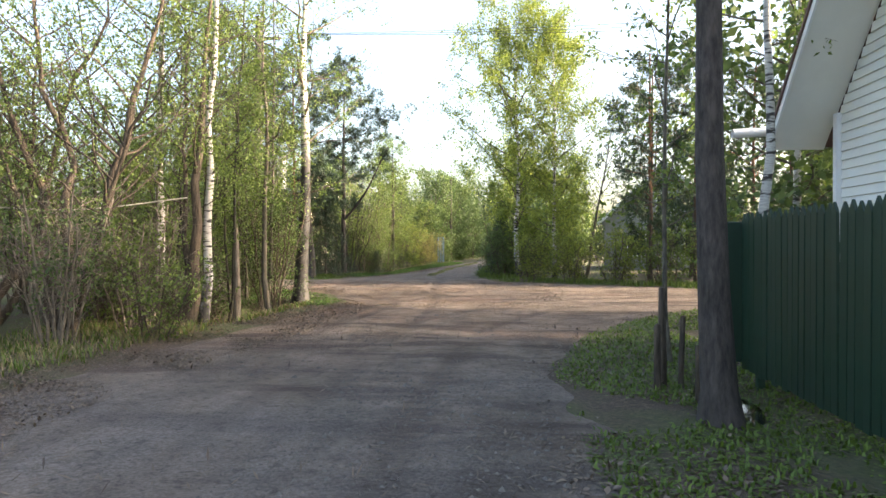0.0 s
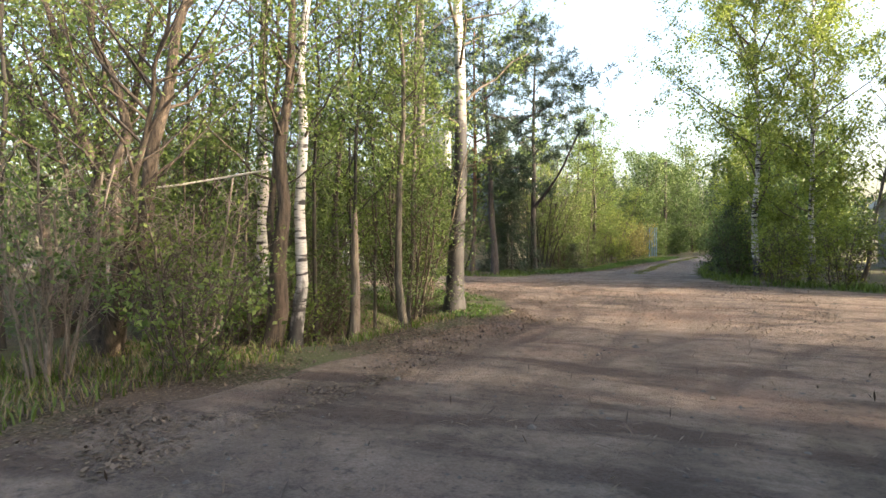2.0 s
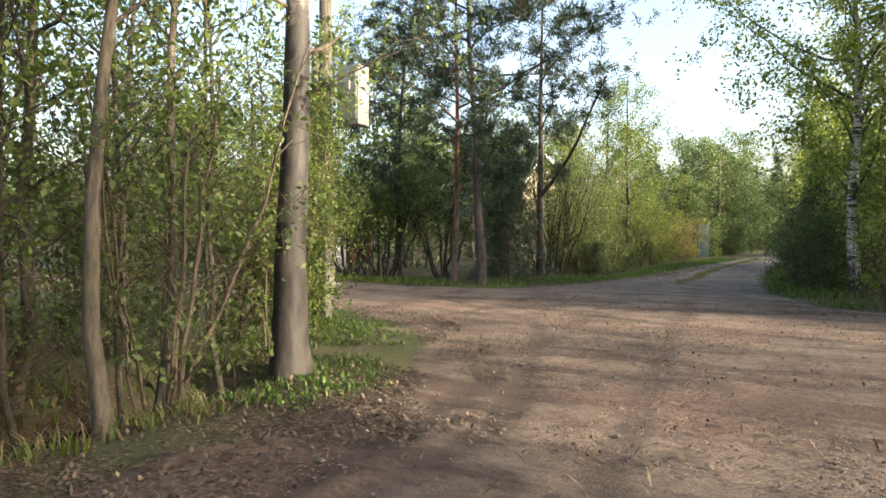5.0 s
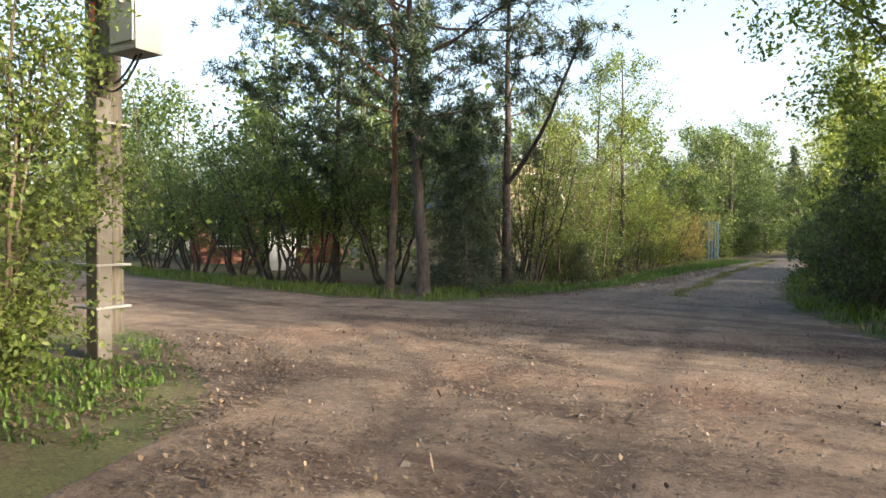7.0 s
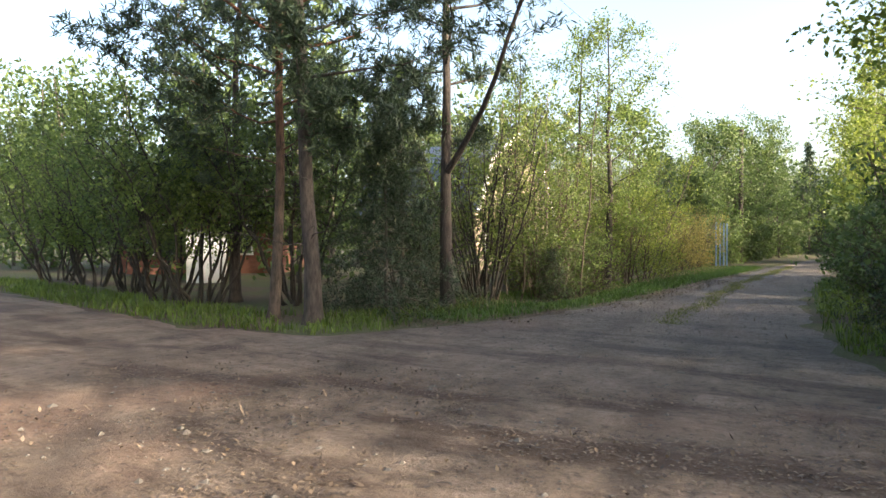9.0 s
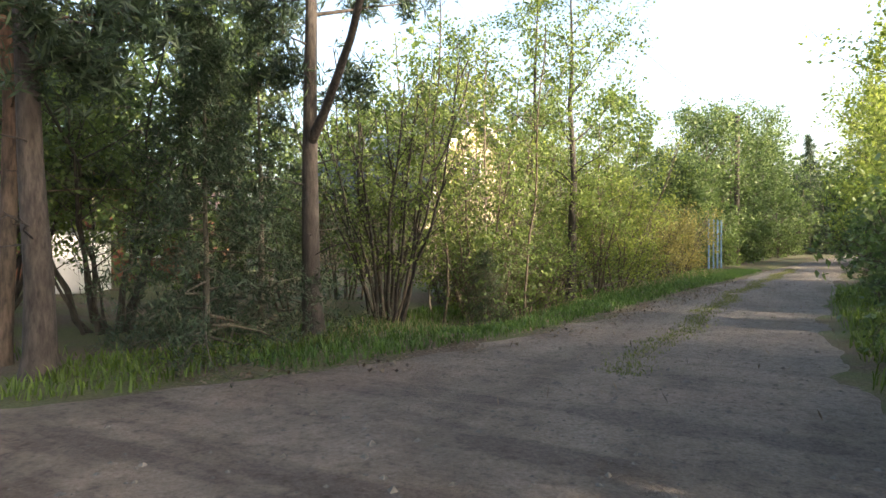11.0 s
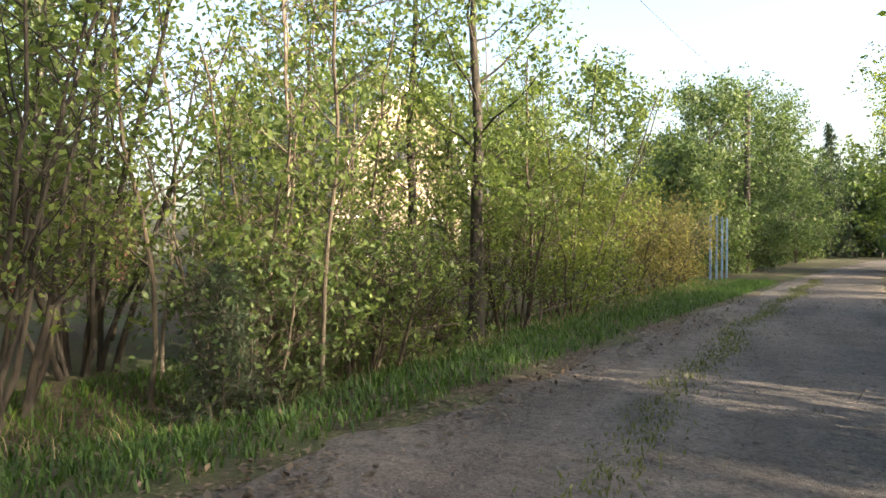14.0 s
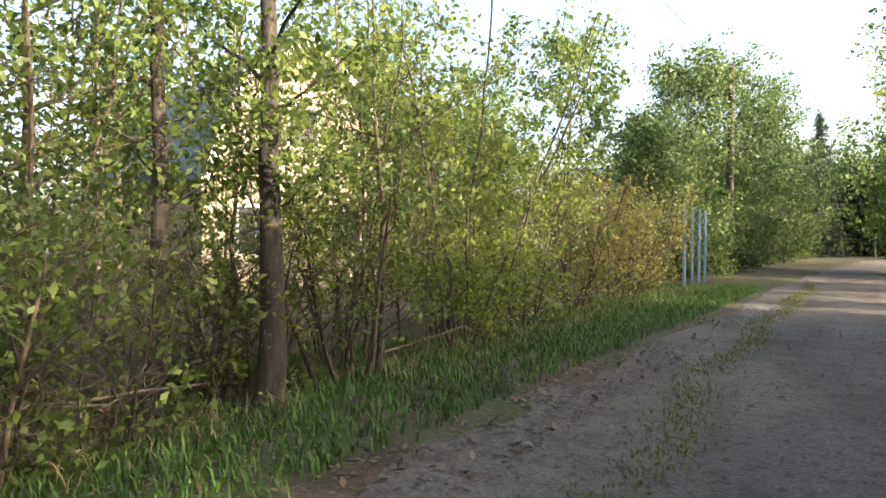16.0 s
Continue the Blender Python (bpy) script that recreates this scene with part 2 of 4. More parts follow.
def tubes(lines):
    """Tapered tubes along polylines: (points n x 3, radii n)."""
    vs, fs, base = [], [], 0
    for pts, rad in lines:
        n = len(pts)
        s = 10 if rad[0] > 0.06 else 6 if rad[0] > 0.02 else 3
        d = np.gradient(pts, axis=0)
        d /= np.linalg.norm(d, axis=1)[:, None] + 1e-9
        ref = np.array([1.0, 0, 0]) if abs(d[0, 0]) < 0.8 else np.array([0, 1.0, 0])
        u = np.cross(d, ref)
        u /= np.linalg.norm(u, axis=1)[:, None] + 1e-9
        w = np.cross(d, u)
        a = np.linspace(0, 2 * np.pi, s, endpoint=False)
        ring = u[:, None] * np.cos(a)[None, :, None] + w[:, None] * np.sin(a)[None, :, None]
        vs.append((pts[:, None] + ring * np.asarray(rad)[:, None, None]).reshape(-1, 3))
        i, j = np.arange(n - 1)[:, None] * s, np.arange(s)[None, :]
        k = (j + 1) % s
        fs.append((base + np.stack([i + j, i + k, i + s + k, i + s + j], -1)).reshape(-1, 4))
        base += n * s
    return np.concatenate(vs), np.concatenate(fs)


def leaf_quads(rng, at, size, aspect=0.55, flat=0.5, along=None):
    """One folded rhomb a leaf at each point."""
    n = len(at)
    d = rng.normal(size=(n, 3)) if along is None else along + rng.normal(size=(n, 3)) * 0.35
    d /= np.linalg.norm(d, axis=1)[:, None] + 1e-9
    up = rng.normal(size=(n, 3)) + np.array([0, 0, flat * 2])
    s = np.cross(d, up)
    s /= np.linalg.norm(s, axis=1)[:, None] + 1e-9
    nn = np.cross(s, d)
    L = size * rng.uniform(0.6, 1.35, (n, 1))
    w = L * aspect * 0.5
    v = np.stack([at, at + d * L * 0.45 + s * w + nn * w * 0.3, at + d * L, at + d * L * 0.45 - s * w + nn * w * 0.3], 1)
    return v.reshape(-1, 3), np.arange(n * 4).reshape(-1, 4)


def line_at(pts, t):
    f = t * (len(pts) - 1)
    i = min(int(f), len(pts) - 2)
    return pts[i] + (pts[i + 1] - pts[i]) * (f - i)


def stem(rng, start, aim, length, r0, r1=0.004, n=7, wob=0.06, lift=0.0):
    """A wavering tapered line from start towards aim; lift bends it upwards (or down) on its way."""
    aim = np.asarray(aim, float) / np.linalg.norm(aim)
    t = np.linspace(0, 1, n)[:, None]
    off = np.cumsum(rng.normal(size=(n, 3)) * wob * length / n, axis=0)
    off[0] = 0
    pts = np.asarray(start) + aim * t * length + off + np.array([0, 0, 1.0]) * lift * length * t ** 2
    return pts, r0 + (r1 - r0) * t[:, 0] ** 0.8


def grow(rng, height, r0, lean=(0, 0), wob=0.05, limbs=26, low=0.25, reach=1.6, rise=0.6, lift=0.1, twigs=6, shape="oval", top=0.01, hang=0.0):
    """The lines of one stem with limbs and twigs, and the twig points that carry leaves."""
    trunk = stem(rng, (0, 0, -0.08), (lean[0], lean[1], 1), height, r0, top, 11, wob)
    trunk = (np.insert(trunk[0], 1, trunk[0][0] + (trunk[0][1] - trunk[0][0]) * 0.3, 0), np.insert(trunk[1], 1, trunk[1][0] * 1.03))
    trunk[1][0] *= 1.45
    lines, tips = [trunk], []
    for i in range(limbs):
        t = low + (0.98 - low) * ((i + rng.random()) / limbs)
        k = (t - low) / (1 - low)
        prof = {"oval": 0.35 + 1.0 * math.sin(math.pi * min(1, 0.15 + 0.85 * k)) ** 0.8, "cone": 1.08 - k, "top": 0.5 + 0.6 * math.sin(math.pi * k)}[shape]
        az = i * 2.4 + rng.uniform(-0.6, 0.6)
        ln = reach * prof * rng.uniform(0.65, 1.2)
        r = max(0.006, min(r0 * 0.42, 0.011 * ln + 0.004)) * (1.2 - 0.5 * t)
        limb = stem(rng, line_at(trunk[0], t), (math.cos(az), math.sin(az), rise * rng.uniform(0.6, 1.3)), ln, r, 0.003, 6, 0.16, lift)
        lines.append(limb)
        for j in range(twigs):
            q = rng.uniform(0.25, 1.0)
            side = rng.normal(size=3) + np.array([math.cos(az), math.sin(az), 0.25]) * 0.8
            tw = stem(rng, line_at(limb[0], q), side, ln * rng.uniform(0.2, 0.45) + 0.1, 0.0045, 0.002, 3, 0.15, -hang)
            lines.append(tw)
            tips.append(tw[0])
        tips.append(limb[0][2:])
    return lines, tips


def scatter(rng, tips, n, sd):
    """Leaf places in loose clumps round some of the twig points, with gaps between the clumps."""
    pts = np.concatenate(tips)
    m = max(6, n // 11)
    centre = pts[rng.integers(0, len(pts), m)] + rng.normal(size=(m, 3)) * sd
    pick = (rng.random(n) ** 1.4 * m).astype(int)
    return centre[pick] + rng.normal(size=(n, 3)) * (0.55 * sd + 0.012)


def even_scatter(rng, tips, n, sd):
    pts = np.concatenate(tips)
    return pts[rng.integers(0, len(pts), n)] + rng.normal(size=(n, 3)) * sd


def thing(name, at, label, category, group=""):
    e = new(name)
    e.location = at
    e.empty_display_size = 0.3
    return tagged(e, label, category, group)


# ---- the lie of the land ----
PH = np.random.default_rng(5).uniform(0, 6.28, (6, 2))


def wave(x, y, s):
    """A cheap rolling noise, about -1 to 1."""
    v = 0
    for i in range(6):
        a = 1.1 * i + 0.4
        v = v + np.sin((x * math.cos(a) + y * math.sin(a)) * s * (1 + 0.37 * i) + PH[i, 0] + 1.3 * np.sin(y * s * 0.7 + PH[i, 1])) / (1 + 0.5 * i)
    return v / 3.0


ROAD_EDGE = np.array([(-2.5, -40), (-2.7, 12), (-2.35, 16), (-2.2, 19), (-1.8, 21.7), (-2.6, 23.5), (-3.6, 25), (-5.8, 26.4), (-9, 27.3), (-20, 28.5), (-60, 32),
    (-60, 37), (-20, 34.5), (-13, 32.8), (-8, 31.9), (-5.5, 32.2), (-3.9, 35), (-3.0, 38.5), (-2.5, 43), (-2.3, 46), (-1.9, 50), (-1.4, 55), (-0.7, 63), (0.6, 73), (3, 88), (6, 97),
    (10, 96), (5.2, 88), (2.6, 73), (1.7, 62), (0.9, 50), (0.5, 43), (0.5, 37), (0.95, 34), (2, 31), (4.5, 29.8), (8.5, 27.4), (15, 26.3), (25, 25.5),
    (25, 20.5), (15, 21.5), (8, 21.3), (6.4, 20.8), (4.8, 18.9), (3.3, 16.3), (2.5, 13.5), (2.5, -40)], float)


def inside_by(x, y):
    """Metres inside the road's edge (minus: outside)."""
    a, b = ROAD_EDGE, np.roll(ROAD_EDGE, -1, 0)
    best, odd = np.full(x.shape, 1e9), np.zeros(x.shape, bool)
    for (ax, ay), (bx, by) in zip(a, b):
        dx, dy = bx - ax, by - ay
        t = np.clip(((x - ax) * dx + (y - ay) * dy) / (dx * dx + dy * dy), 0, 1)
        best = np.minimum(best, np.hypot(x - ax - t * dx, y - ay - t * dy))
        if dy != 0:
            odd ^= ((ay > y) != (by > y)) & (x < ax + (y - ay) * dx / dy)
    return np.where(odd, best, -best)


def smooth(v, a, b):
    t = np.clip((v - a) / (b - a), 0, 1)
    return t * t * (3 - 2 * t)


def land(x, y):
    x, y = np.asarray(x, float), np.asarray(y, float)
    d = inside_by(x, y)
    z = 0.05 * wave(x, y, 0.5) * smooth(-d, 0, 2.5) + 0.03 * smooth(-d, 0.1, 0.8)
    z = z - 0.55 * np.exp(-((x + 4.1) / 0.75) ** 2) * smooth(y, 16.6, 18.0) * (1 - smooth(y, 20.8, 22))
    z = z - 0.30 * np.exp(-((x + 5.0 + 0.02 * (y - 40)) / 0.9) ** 2) * smooth(y, 37, 40) * (1 - smooth(y, 56, 60))
    z = z - 0.28 * np.exp(-((x - 4.05) / 0.32) ** 2 - ((y - 12.4) / 1.1) ** 2)
    return z


def z_at(x, y):
    return float(land(np.array([x]), np.array([y]))[0])


def sheet(name, xs, ys, height, material, keep=None):
    X, Y = np.meshgrid(xs, ys)
    Z = height(X, Y)
    n = len(xs)
    i, j = np.meshgrid(np.arange(n - 1), np.arange(len(ys) - 1))
    f = np.stack([j * n + i, j * n + i + 1, (j + 1) * n + i + 1, (j + 1) * n + i], -1).reshape(-1, 4)
    v = np.stack([X, Y, Z], -1).reshape(-1, 3)
    if keep is not None:
        ok = keep(X, Y).ravel()
        f = f[ok[f].any(1)]
        used, inv = np.unique(f, return_inverse=True)
        v, f = v[used], inv.reshape(-1, 4)
    return part(name, mesh_from(name, v, f, material))


far_steps = np.array([60, 90, 140, 220, 400, 800])
gx = np.r_[-far_steps[::-1], np.arange(-40, -12, 2.0), np.arange(-12, 9, 0.25), np.arange(9, 41, 2.0), far_steps]
gy = np.r_[-far_steps[::-1], np.arange(-40, 6, 2.0), np.arange(6, 62, 0.25), np.arange(62, 122, 2.5), far_steps[2:] + 0.0]
tagged(sheet("ground", gx, gy, lambda x, y: land(x, y) - 0.08 * smooth(inside_by(x, y), 0.1, 0.7), GROUND), "mossy forest floor with leaf litter and thin grass", "ground", kind="structure")


TRACKS = [((-0.9, -40), (-0.6, 10), (-0.3, 18), (-0.45, 22), (-0.9, 26), (-1.25, 32), (-1.33, 41), (-1.2, 48), (-0.6, 56), (0.4, 64), (1.6, 75)),
    ((0.5, 2), (0.45, 12), (0.9, 17), (2.6, 21), (6, 23.4), (12, 24.2), (25, 23.2)),
    ((-40, 32.5), (-14, 30.8), (-7, 29.2), (0, 26.2), (7, 24.6), (25, 22.6)),
    ((-1.9, 15), (-1.3, 21), (-2.8, 26), (-7, 29.6), (-14, 31.4))]


def curve_points(pts, n=120):
    """Even points on a smooth line through pts."""
    p = np.array(pts, float)
    t = np.r_[0, np.cumsum(np.hypot(*np.diff(p, axis=0).T))]
    q = np.linspace(0, t[-1], n)
    c = np.stack([np.interp(q, t, p[:, 0]), np.interp(q, t, p[:, 1])], -1)
    for _ in range(8):
        c[1:-1] = (c[:-2] + 2 * c[1:-1] + c[2:]) / 4
    return c


def track_at(x, y):
    """0 to 1: how much a wheel track has pressed and dampened the soil here."""
    best = np.zeros(np.shape(x))
    for k, tr in enumerate(TRACKS):
        c = curve_points(tr)
        d = np.gradient(c, axis=0)
        d /= np.linalg.norm(d, axis=1)[:, None]
        for side in (-0.74, 0.74):
            w = c + np.stack([-d[:, 1], d[:, 0]], -1) * side
            dist = np.full(np.shape(x), 9.0)
            for (ax, ay), (bx, by) in zip(w, w[1:]):
                near = (np.abs(x - ax) < 2) & (np.abs(y - ay) < 2)
                if near.any():
                    px, py = x[near] - ax, y[near] - ay
                    u = np.clip((px * (bx - ax) + py * (by - ay)) / ((bx - ax) ** 2 + (by - ay) ** 2), 0, 1)
                    dist[near] = np.minimum(dist[near], np.hypot(px - u * (bx - ax), py - u * (by - ay)))
            best = np.maximum(best, (1 - smooth(dist, 0.05, 0.20)) * (0.70 + 0.6 * wave(x + 7 * k, y, 1.3)) * (1 - 0.85 * smooth(y, 27, 33)) * (0.35 + 0.5 * smooth(y, 13, 19)))
    return np.clip(best, 0, 1)


def road_height(x, y):
    d = inside_by(x, y) + 0.22 * wave(x, y, 2.3) + 0.10 * wave(y, x, 6.0)
    rut = 0.012 * wave(x, y, 1.4)
    return land(x, y) + 0.012 + rut * smooth(d, 0, 1) - 0.10 * smooth(-d, -0.05, 0.5)


rx_ = np.r_[np.arange(-60, -13, 1.5), np.arange(-13, -6, 0.2), np.arange(-6, 6, 0.09), np.arange(6, 10, 0.2), np.arange(10, 60.5, 1.5)]
ry_ = np.r_[np.arange(-40, 6, 1.0), np.arange(6, 34, 0.1), np.arange(34, 50, 0.2), np.arange(50, 121, 0.8)]
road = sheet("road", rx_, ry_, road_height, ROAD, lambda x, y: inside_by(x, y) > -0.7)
co = np.array([v.co for v in road.data.vertices])
pressed = track_at(co[:, 0], co[:, 1])
co[:, 2] -= 0.022 * pressed
road.data.vertices.foreach_set("co", co.astype(np.float32).ravel())
road.data.attributes.new("pressed", "FLOAT", "POINT").data.foreach_set("value", pressed.astype(np.float32))
road.data.update()
tagged(road, "brown dirt road with ruts, gravel, tyre marks and painted shadow streaks", "road", kind="structure")
pool = box("water", (0.9, 2.2, 0.02), (4.02, 12.4, -0.13), WATER, None, "", 0.0)
tagged(pool, "still dark puddle in the ditch by the fence", "water", kind="structure")
pool = box("water", (1.1, 4.6, 0.02), (-4.1, 19.4, -0.42), WATER, None, "", 0.0)
tagged(pool, "dark standing water in the roadside ditch", "water", kind="structure")

# ---- trees ----
def tree_at(name, x, y, label, category, lines, bark, leaves=None, leaf=None, group="", soft=""):
    """A thing with trunk and crown from the lines and leaf quads given in its own coordinates."""
    e = thing(name, (x, y, z_at(x, y)), label, category, group)
    thick = 1 if not soft and bark in (BIRCH, OLDBIRCH, PINE, DARKPINE) else len(lines)
    v, f = tubes(lines[:thick])
    part("trunk" if not soft else "stem", mesh_from("trunk", v, f, bark), e)
    if thick < len(lines):
        v, f = tubes(lines[thick:])
        part("branchwork", mesh_from("branchwork", v, f, TWIG if bark in (BIRCH, OLDBIRCH) else bark), e)["kind"] = "stuff"
    if leaves is not None:
        part("crown" if not soft else "foliage", mesh_from("crown", leaves[0], leaves[1], leaf), e)
    return e


def broadleaf(name, x, y, seed, label, height, r0, n=7000, size=0.06, bark=GREYBARK, leaf=LEAF, sd=0.12, group="", category="tree", **kw):
    rng = np.random.default_rng(seed)
    lines, tips = grow(rng, height, r0, **kw)
    return tree_at(name, x, y, label, category, lines, bark, leaf_quads(rng, scatter(rng, tips, n * 4 // 5, sd), size * 1.3), leaf, group)


def bush(name, x, y, seed, label, height, stems=7, spread=0.35, r0=0.025, n=9000, size=0.06, bark=TWIG, leaf=LEAF, sd=0.12, low=0.25, reach=0.7, foot=0.25, limbs=9, twigs=4, group="", wob=0.10):
    rng = np.random.default_rng(seed)
    lines, tips = [], []
    for i in range(stems):
        a = i * 2.4 + rng.uniform(-0.5, 0.5)
        s = spread * rng.uniform(0.3, 1.2)
        l, t = grow(rng, height * rng.uniform(0.65, 1.05), r0 * rng.uniform(0.6, 1.3), (math.cos(a) * s, math.sin(a) * s), wob, limbs, low, reach, 0.8, 0.1, twigs)
        o = np.array([math.cos(a), math.sin(a), 0]) * foot * rng.uniform(0.2, 1)
        lines += [(p + o, r) for p, r in l]
        tips += [p + o for p in t]
    return tree_at(name, x, y, label, "bush", lines, bark, leaf_quads(rng, scatter(rng, tips, n * 4 // 5, sd), size * 1.12), leaf, group, "soft")


def pine(name, x, y, seed, label, height, r0, low=0.55, reach=2.2, limbs=20, n=16000, lean=(0, 0), group="", stubs=6, tuft=0.13, bark=PINE, forks=()):
    rng = np.random.default_rng(seed)
    lines, tips = grow(rng, height, r0, lean, 0.03, limbs, low, reach, 0.25, 0.12, 7, "top", 0.03)
    for i in range(stubs):
        t = rng.uniform(0.2, low)
        a = rng.uniform(0, 6.28)
        lines.append(stem(rng, line_at(lines[0][0], t), (math.cos(a), math.sin(a), 0.1), rng.uniform(0.3, 1.6), 0.014, 0.004, 5, 0.15))
    for z, aim, ln, r in forks:
        arm = stem(rng, line_at(lines[0][0], z / height), aim, ln, r, r * 0.35, 8, 0.05, 0.35)
        lines.append(arm)
        for j in range(9):
            tw = stem(rng, line_at(arm[0], rng.uniform(0.55, 1.0)), rng.normal(size=3) + (0, 0, 0.2), rng.uniform(0.4, 1.1), 0.012, 0.004, 4, 0.12)
            lines.append(tw)
            tips.append(tw[0])
    m = n // 12
    centre = np.repeat(even_scatter(rng, tips, m, 0.08), 12, 0) + rng.normal(size=(m * 12, 3)) * 0.025
    out = rng.normal(size=centre.shape) + np.array([0, 0, 0.5])
    return tree_at(name, x, y, label, "pine tree", lines, bark, leaf_quads(rng, centre, tuft, 0.16, 0.2, out), NEEDLE, group)


def spruce(name, x, y, seed, label, height, r0, reach=1.3, limbs=60, n=16000, group="", low=0.04, leaf=NEEDLE, size=0.10):
    rng = np.random.default_rng(seed)
    lines, tips = grow(rng, height, r0, (0, 0), 0.02, limbs, low, reach, -0.05, -0.18, 7, "cone", 0.006, 0.15)
    return tree_at(name, x, y, label, "spruce tree", lines, GREYBARK, leaf_quads(rng, even_scatter(rng, tips, n, 0.05), size, 0.15, 0.8), leaf, group)


# the corner by the fence
pine("pine_tree", 3.62, 11.15, 1, "dark-barked pine trunk standing beside the green fence", 11, 0.135, 0.55, 2.0, 16, 12000, (-0.012, 0), stubs=0, bark=DARKPINE)
broadleaf("sapling", 3.95, 13.9, 2, "thin leafy sapling growing between old stakes", 6.5, 0.035, 2200, 0.05, bark=GREYBARK, limbs=22, low=0.3, reach=0.9, sd=0.08, lean=(0.02, 0))
broadleaf("birch_tree", 5.35, 14.75, 3, "slim white birch behind the green fence", 9, 0.085, 3500, 0.055, bark=BIRCH, limbs=16, low=0.5, reach=1.4, lean=(-0.02, 0))

# the thicket west of the southern road
WEST = "roadside thicket trees"
broadleaf("birch_tree", -4.85, 18.1, 11, "straight white birch in the roadside thicket", 11, 0.12, 6000, 0.05, bark=BIRCH, limbs=24, low=0.35, reach=1.7, hang=0.2, group=WEST)
broadleaf("birch_tree", -3.42, 17.0, 12, "white birch with black marks beside a thick willow", 9.5, 0.095, 6000, 0.05, bark=BIRCH, limbs=22, low=0.35, reach=1.5, hang=0.2, lean=(0.03, 0), group=WEST)
broadleaf("birch_tree", -3.1, 21.6, 13, "tall old birch with dark cracked base at the verge", 12, 0.18, 9000, 0.05, bark=OLDBIRCH, limbs=26, low=0.3, reach=1.9, hang=0.3, lean=(-0.02, 0), group=WEST)
broadleaf("aspen_tree", -3.2, 19.7, 14, "slender grey-barked young aspen in the thicket", 9, 0.07, 6000, 0.05, limbs=22, low=0.3, reach=1.2, lean=(0.0, 0), group=WEST)
broadleaf("alder_tree", -4.9, 19.9, 16, "dark leaning alder at the ditch", 7, 0.08, 8000, 0.055, limbs=22, low=0.25, reach=1.5, lean=(0.06, -0.05), wob=0.12, group=WEST)


def thick_willow(x, y, seed, label, arms, n=7000, wob=0.16):
    """A willow of several thick bent stems that fork."""
    rng = np.random.default_rng(seed)
    lines, tips = [], []
    for lean, height, r in arms:
        l, t = grow(rng, height, r, lean, wob, 18, 0.38, 1.3, 0.8, 0.15, 5, "oval", 0.012)
        lines += l
        tips += t
    return tree_at("willow_tree", x, y, label, "willow tree", lines, WILLOW, leaf_quads(rng, scatter(rng, tips, n, 0.12), 0.055), LEAF, WEST)


thick_willow(-3.6, 16.75, 21, "thick bent willow with ragged brown bark", [((0.05, 0.02), 6.5, 0.13), ((-0.06, 0.12), 5.5, 0.07)], 6000, 0.07)
thick_willow(-5.0, 15.6, 22, "dark many-stemmed willow clump beside the road", [((-0.24, 0.0), 6.0, 0.12), ((0.16, 0.05), 6.6, 0.13), ((-0.02, 0.1), 6.6, 0.10), ((0.45, -0.1), 4.4, 0.07), ((-0.5, -0.1), 4.6, 0.07)], 6500)
thick_willow(-6.8, 16.2, 23, "dark crooked willow deeper in the thicket", [((-0.28, 0.0), 6.0, 0.11), ((0.22, 0.1), 6.6, 0.11), ((0.0, 0.1), 5.6, 0.08)], 6500)
bush("bush", -3.25, 15.1, 61, "low leafy bush leaning over the ditch edge", 1.4, 8, 0.5, 0.012, 1500, 0.06, leaf=LEAF, low=0.15, reach=0.5, foot=0.3, group="thicket bushes")
for i, (x, y, h, n, s) in enumerate([(-4.2, 14.3, 2.2, 2600, 14), (-5.6, 13.4, 2.4, 3500, 12), (-4.0, 15.9, 2.0, 2600, 12), (-3.5, 20.4, 3.6, 6000, 9), (-4.2, 22.5, 2.6, 8000, 7),
        (-5.6, 17.2, 4.2, 12000, 9), (-6.2, 20.0, 5.0, 10000, 9), (-7.8, 18.3, 5.5, 10000, 8), (-7.4, 22.3, 5.0, 10000, 9), (-9.5, 15.5, 5.5, 10000, 9), (-9.8, 20.5, 6.0, 10000, 9), (-7.6, 13.0, 4.5, 12000, 9)]):
    bush("bush", x, y, 40 + i, "leafing roadside bush of bare thin stems" if h < 3 else "tall leafy bush of many thin stems", h, s, 0.28, 0.022, n * 2 // 3, 0.055, bark=DEADWOOD if h < 2.5 else TWIG, leaf=LEAF if i % 3 else LEAF_D, low=0.2 if h > 3 else 0.35, reach=0.8 if h > 3 else 0.5, group="thicket bushes")
bush("bush", -5.5, 24.05, 60, "bright leafy bush half hiding the power pole", 4.2, 12, 0.14, 0.022, 26000, 0.055, leaf=LEAF, low=0.05, reach=0.85, group="thicket bushes")
for i, (x, y, h, n) in enumerate([(-5.1, 18.9, 1.6, 5000), (-5.8, 21.2, 2.4, 7000), (-6.7, 18.9, 2.2, 7000), (-5.0, 16.7, 1.4, 4500), (-5.0, 22.6, 2.0, 6000), (-8.6, 23.8, 3.2, 9000), (-8.4, 20.6, 2.6, 7000), (-4.4, 18.2, 0.9, 2600), (-4.7, 19.4, 1.0, 2600), (-4.8, 17.5, 1.1, 2600), (-9.0, 12.0, 3.6, 9000), (-10.5, 10.8, 3.8, 9000), (-8.0, 14.6, 3.0, 8000)]):
    bush("bush", x, y, 310 + i, "low fresh-leaved bush beside the ditch", h, 9, 0.45, 0.016, n * 2 // 3, 0.06, leaf=LEAF if i % 2 else LEAF_D, low=0.06, reach=0.7, group="thicket bushes")
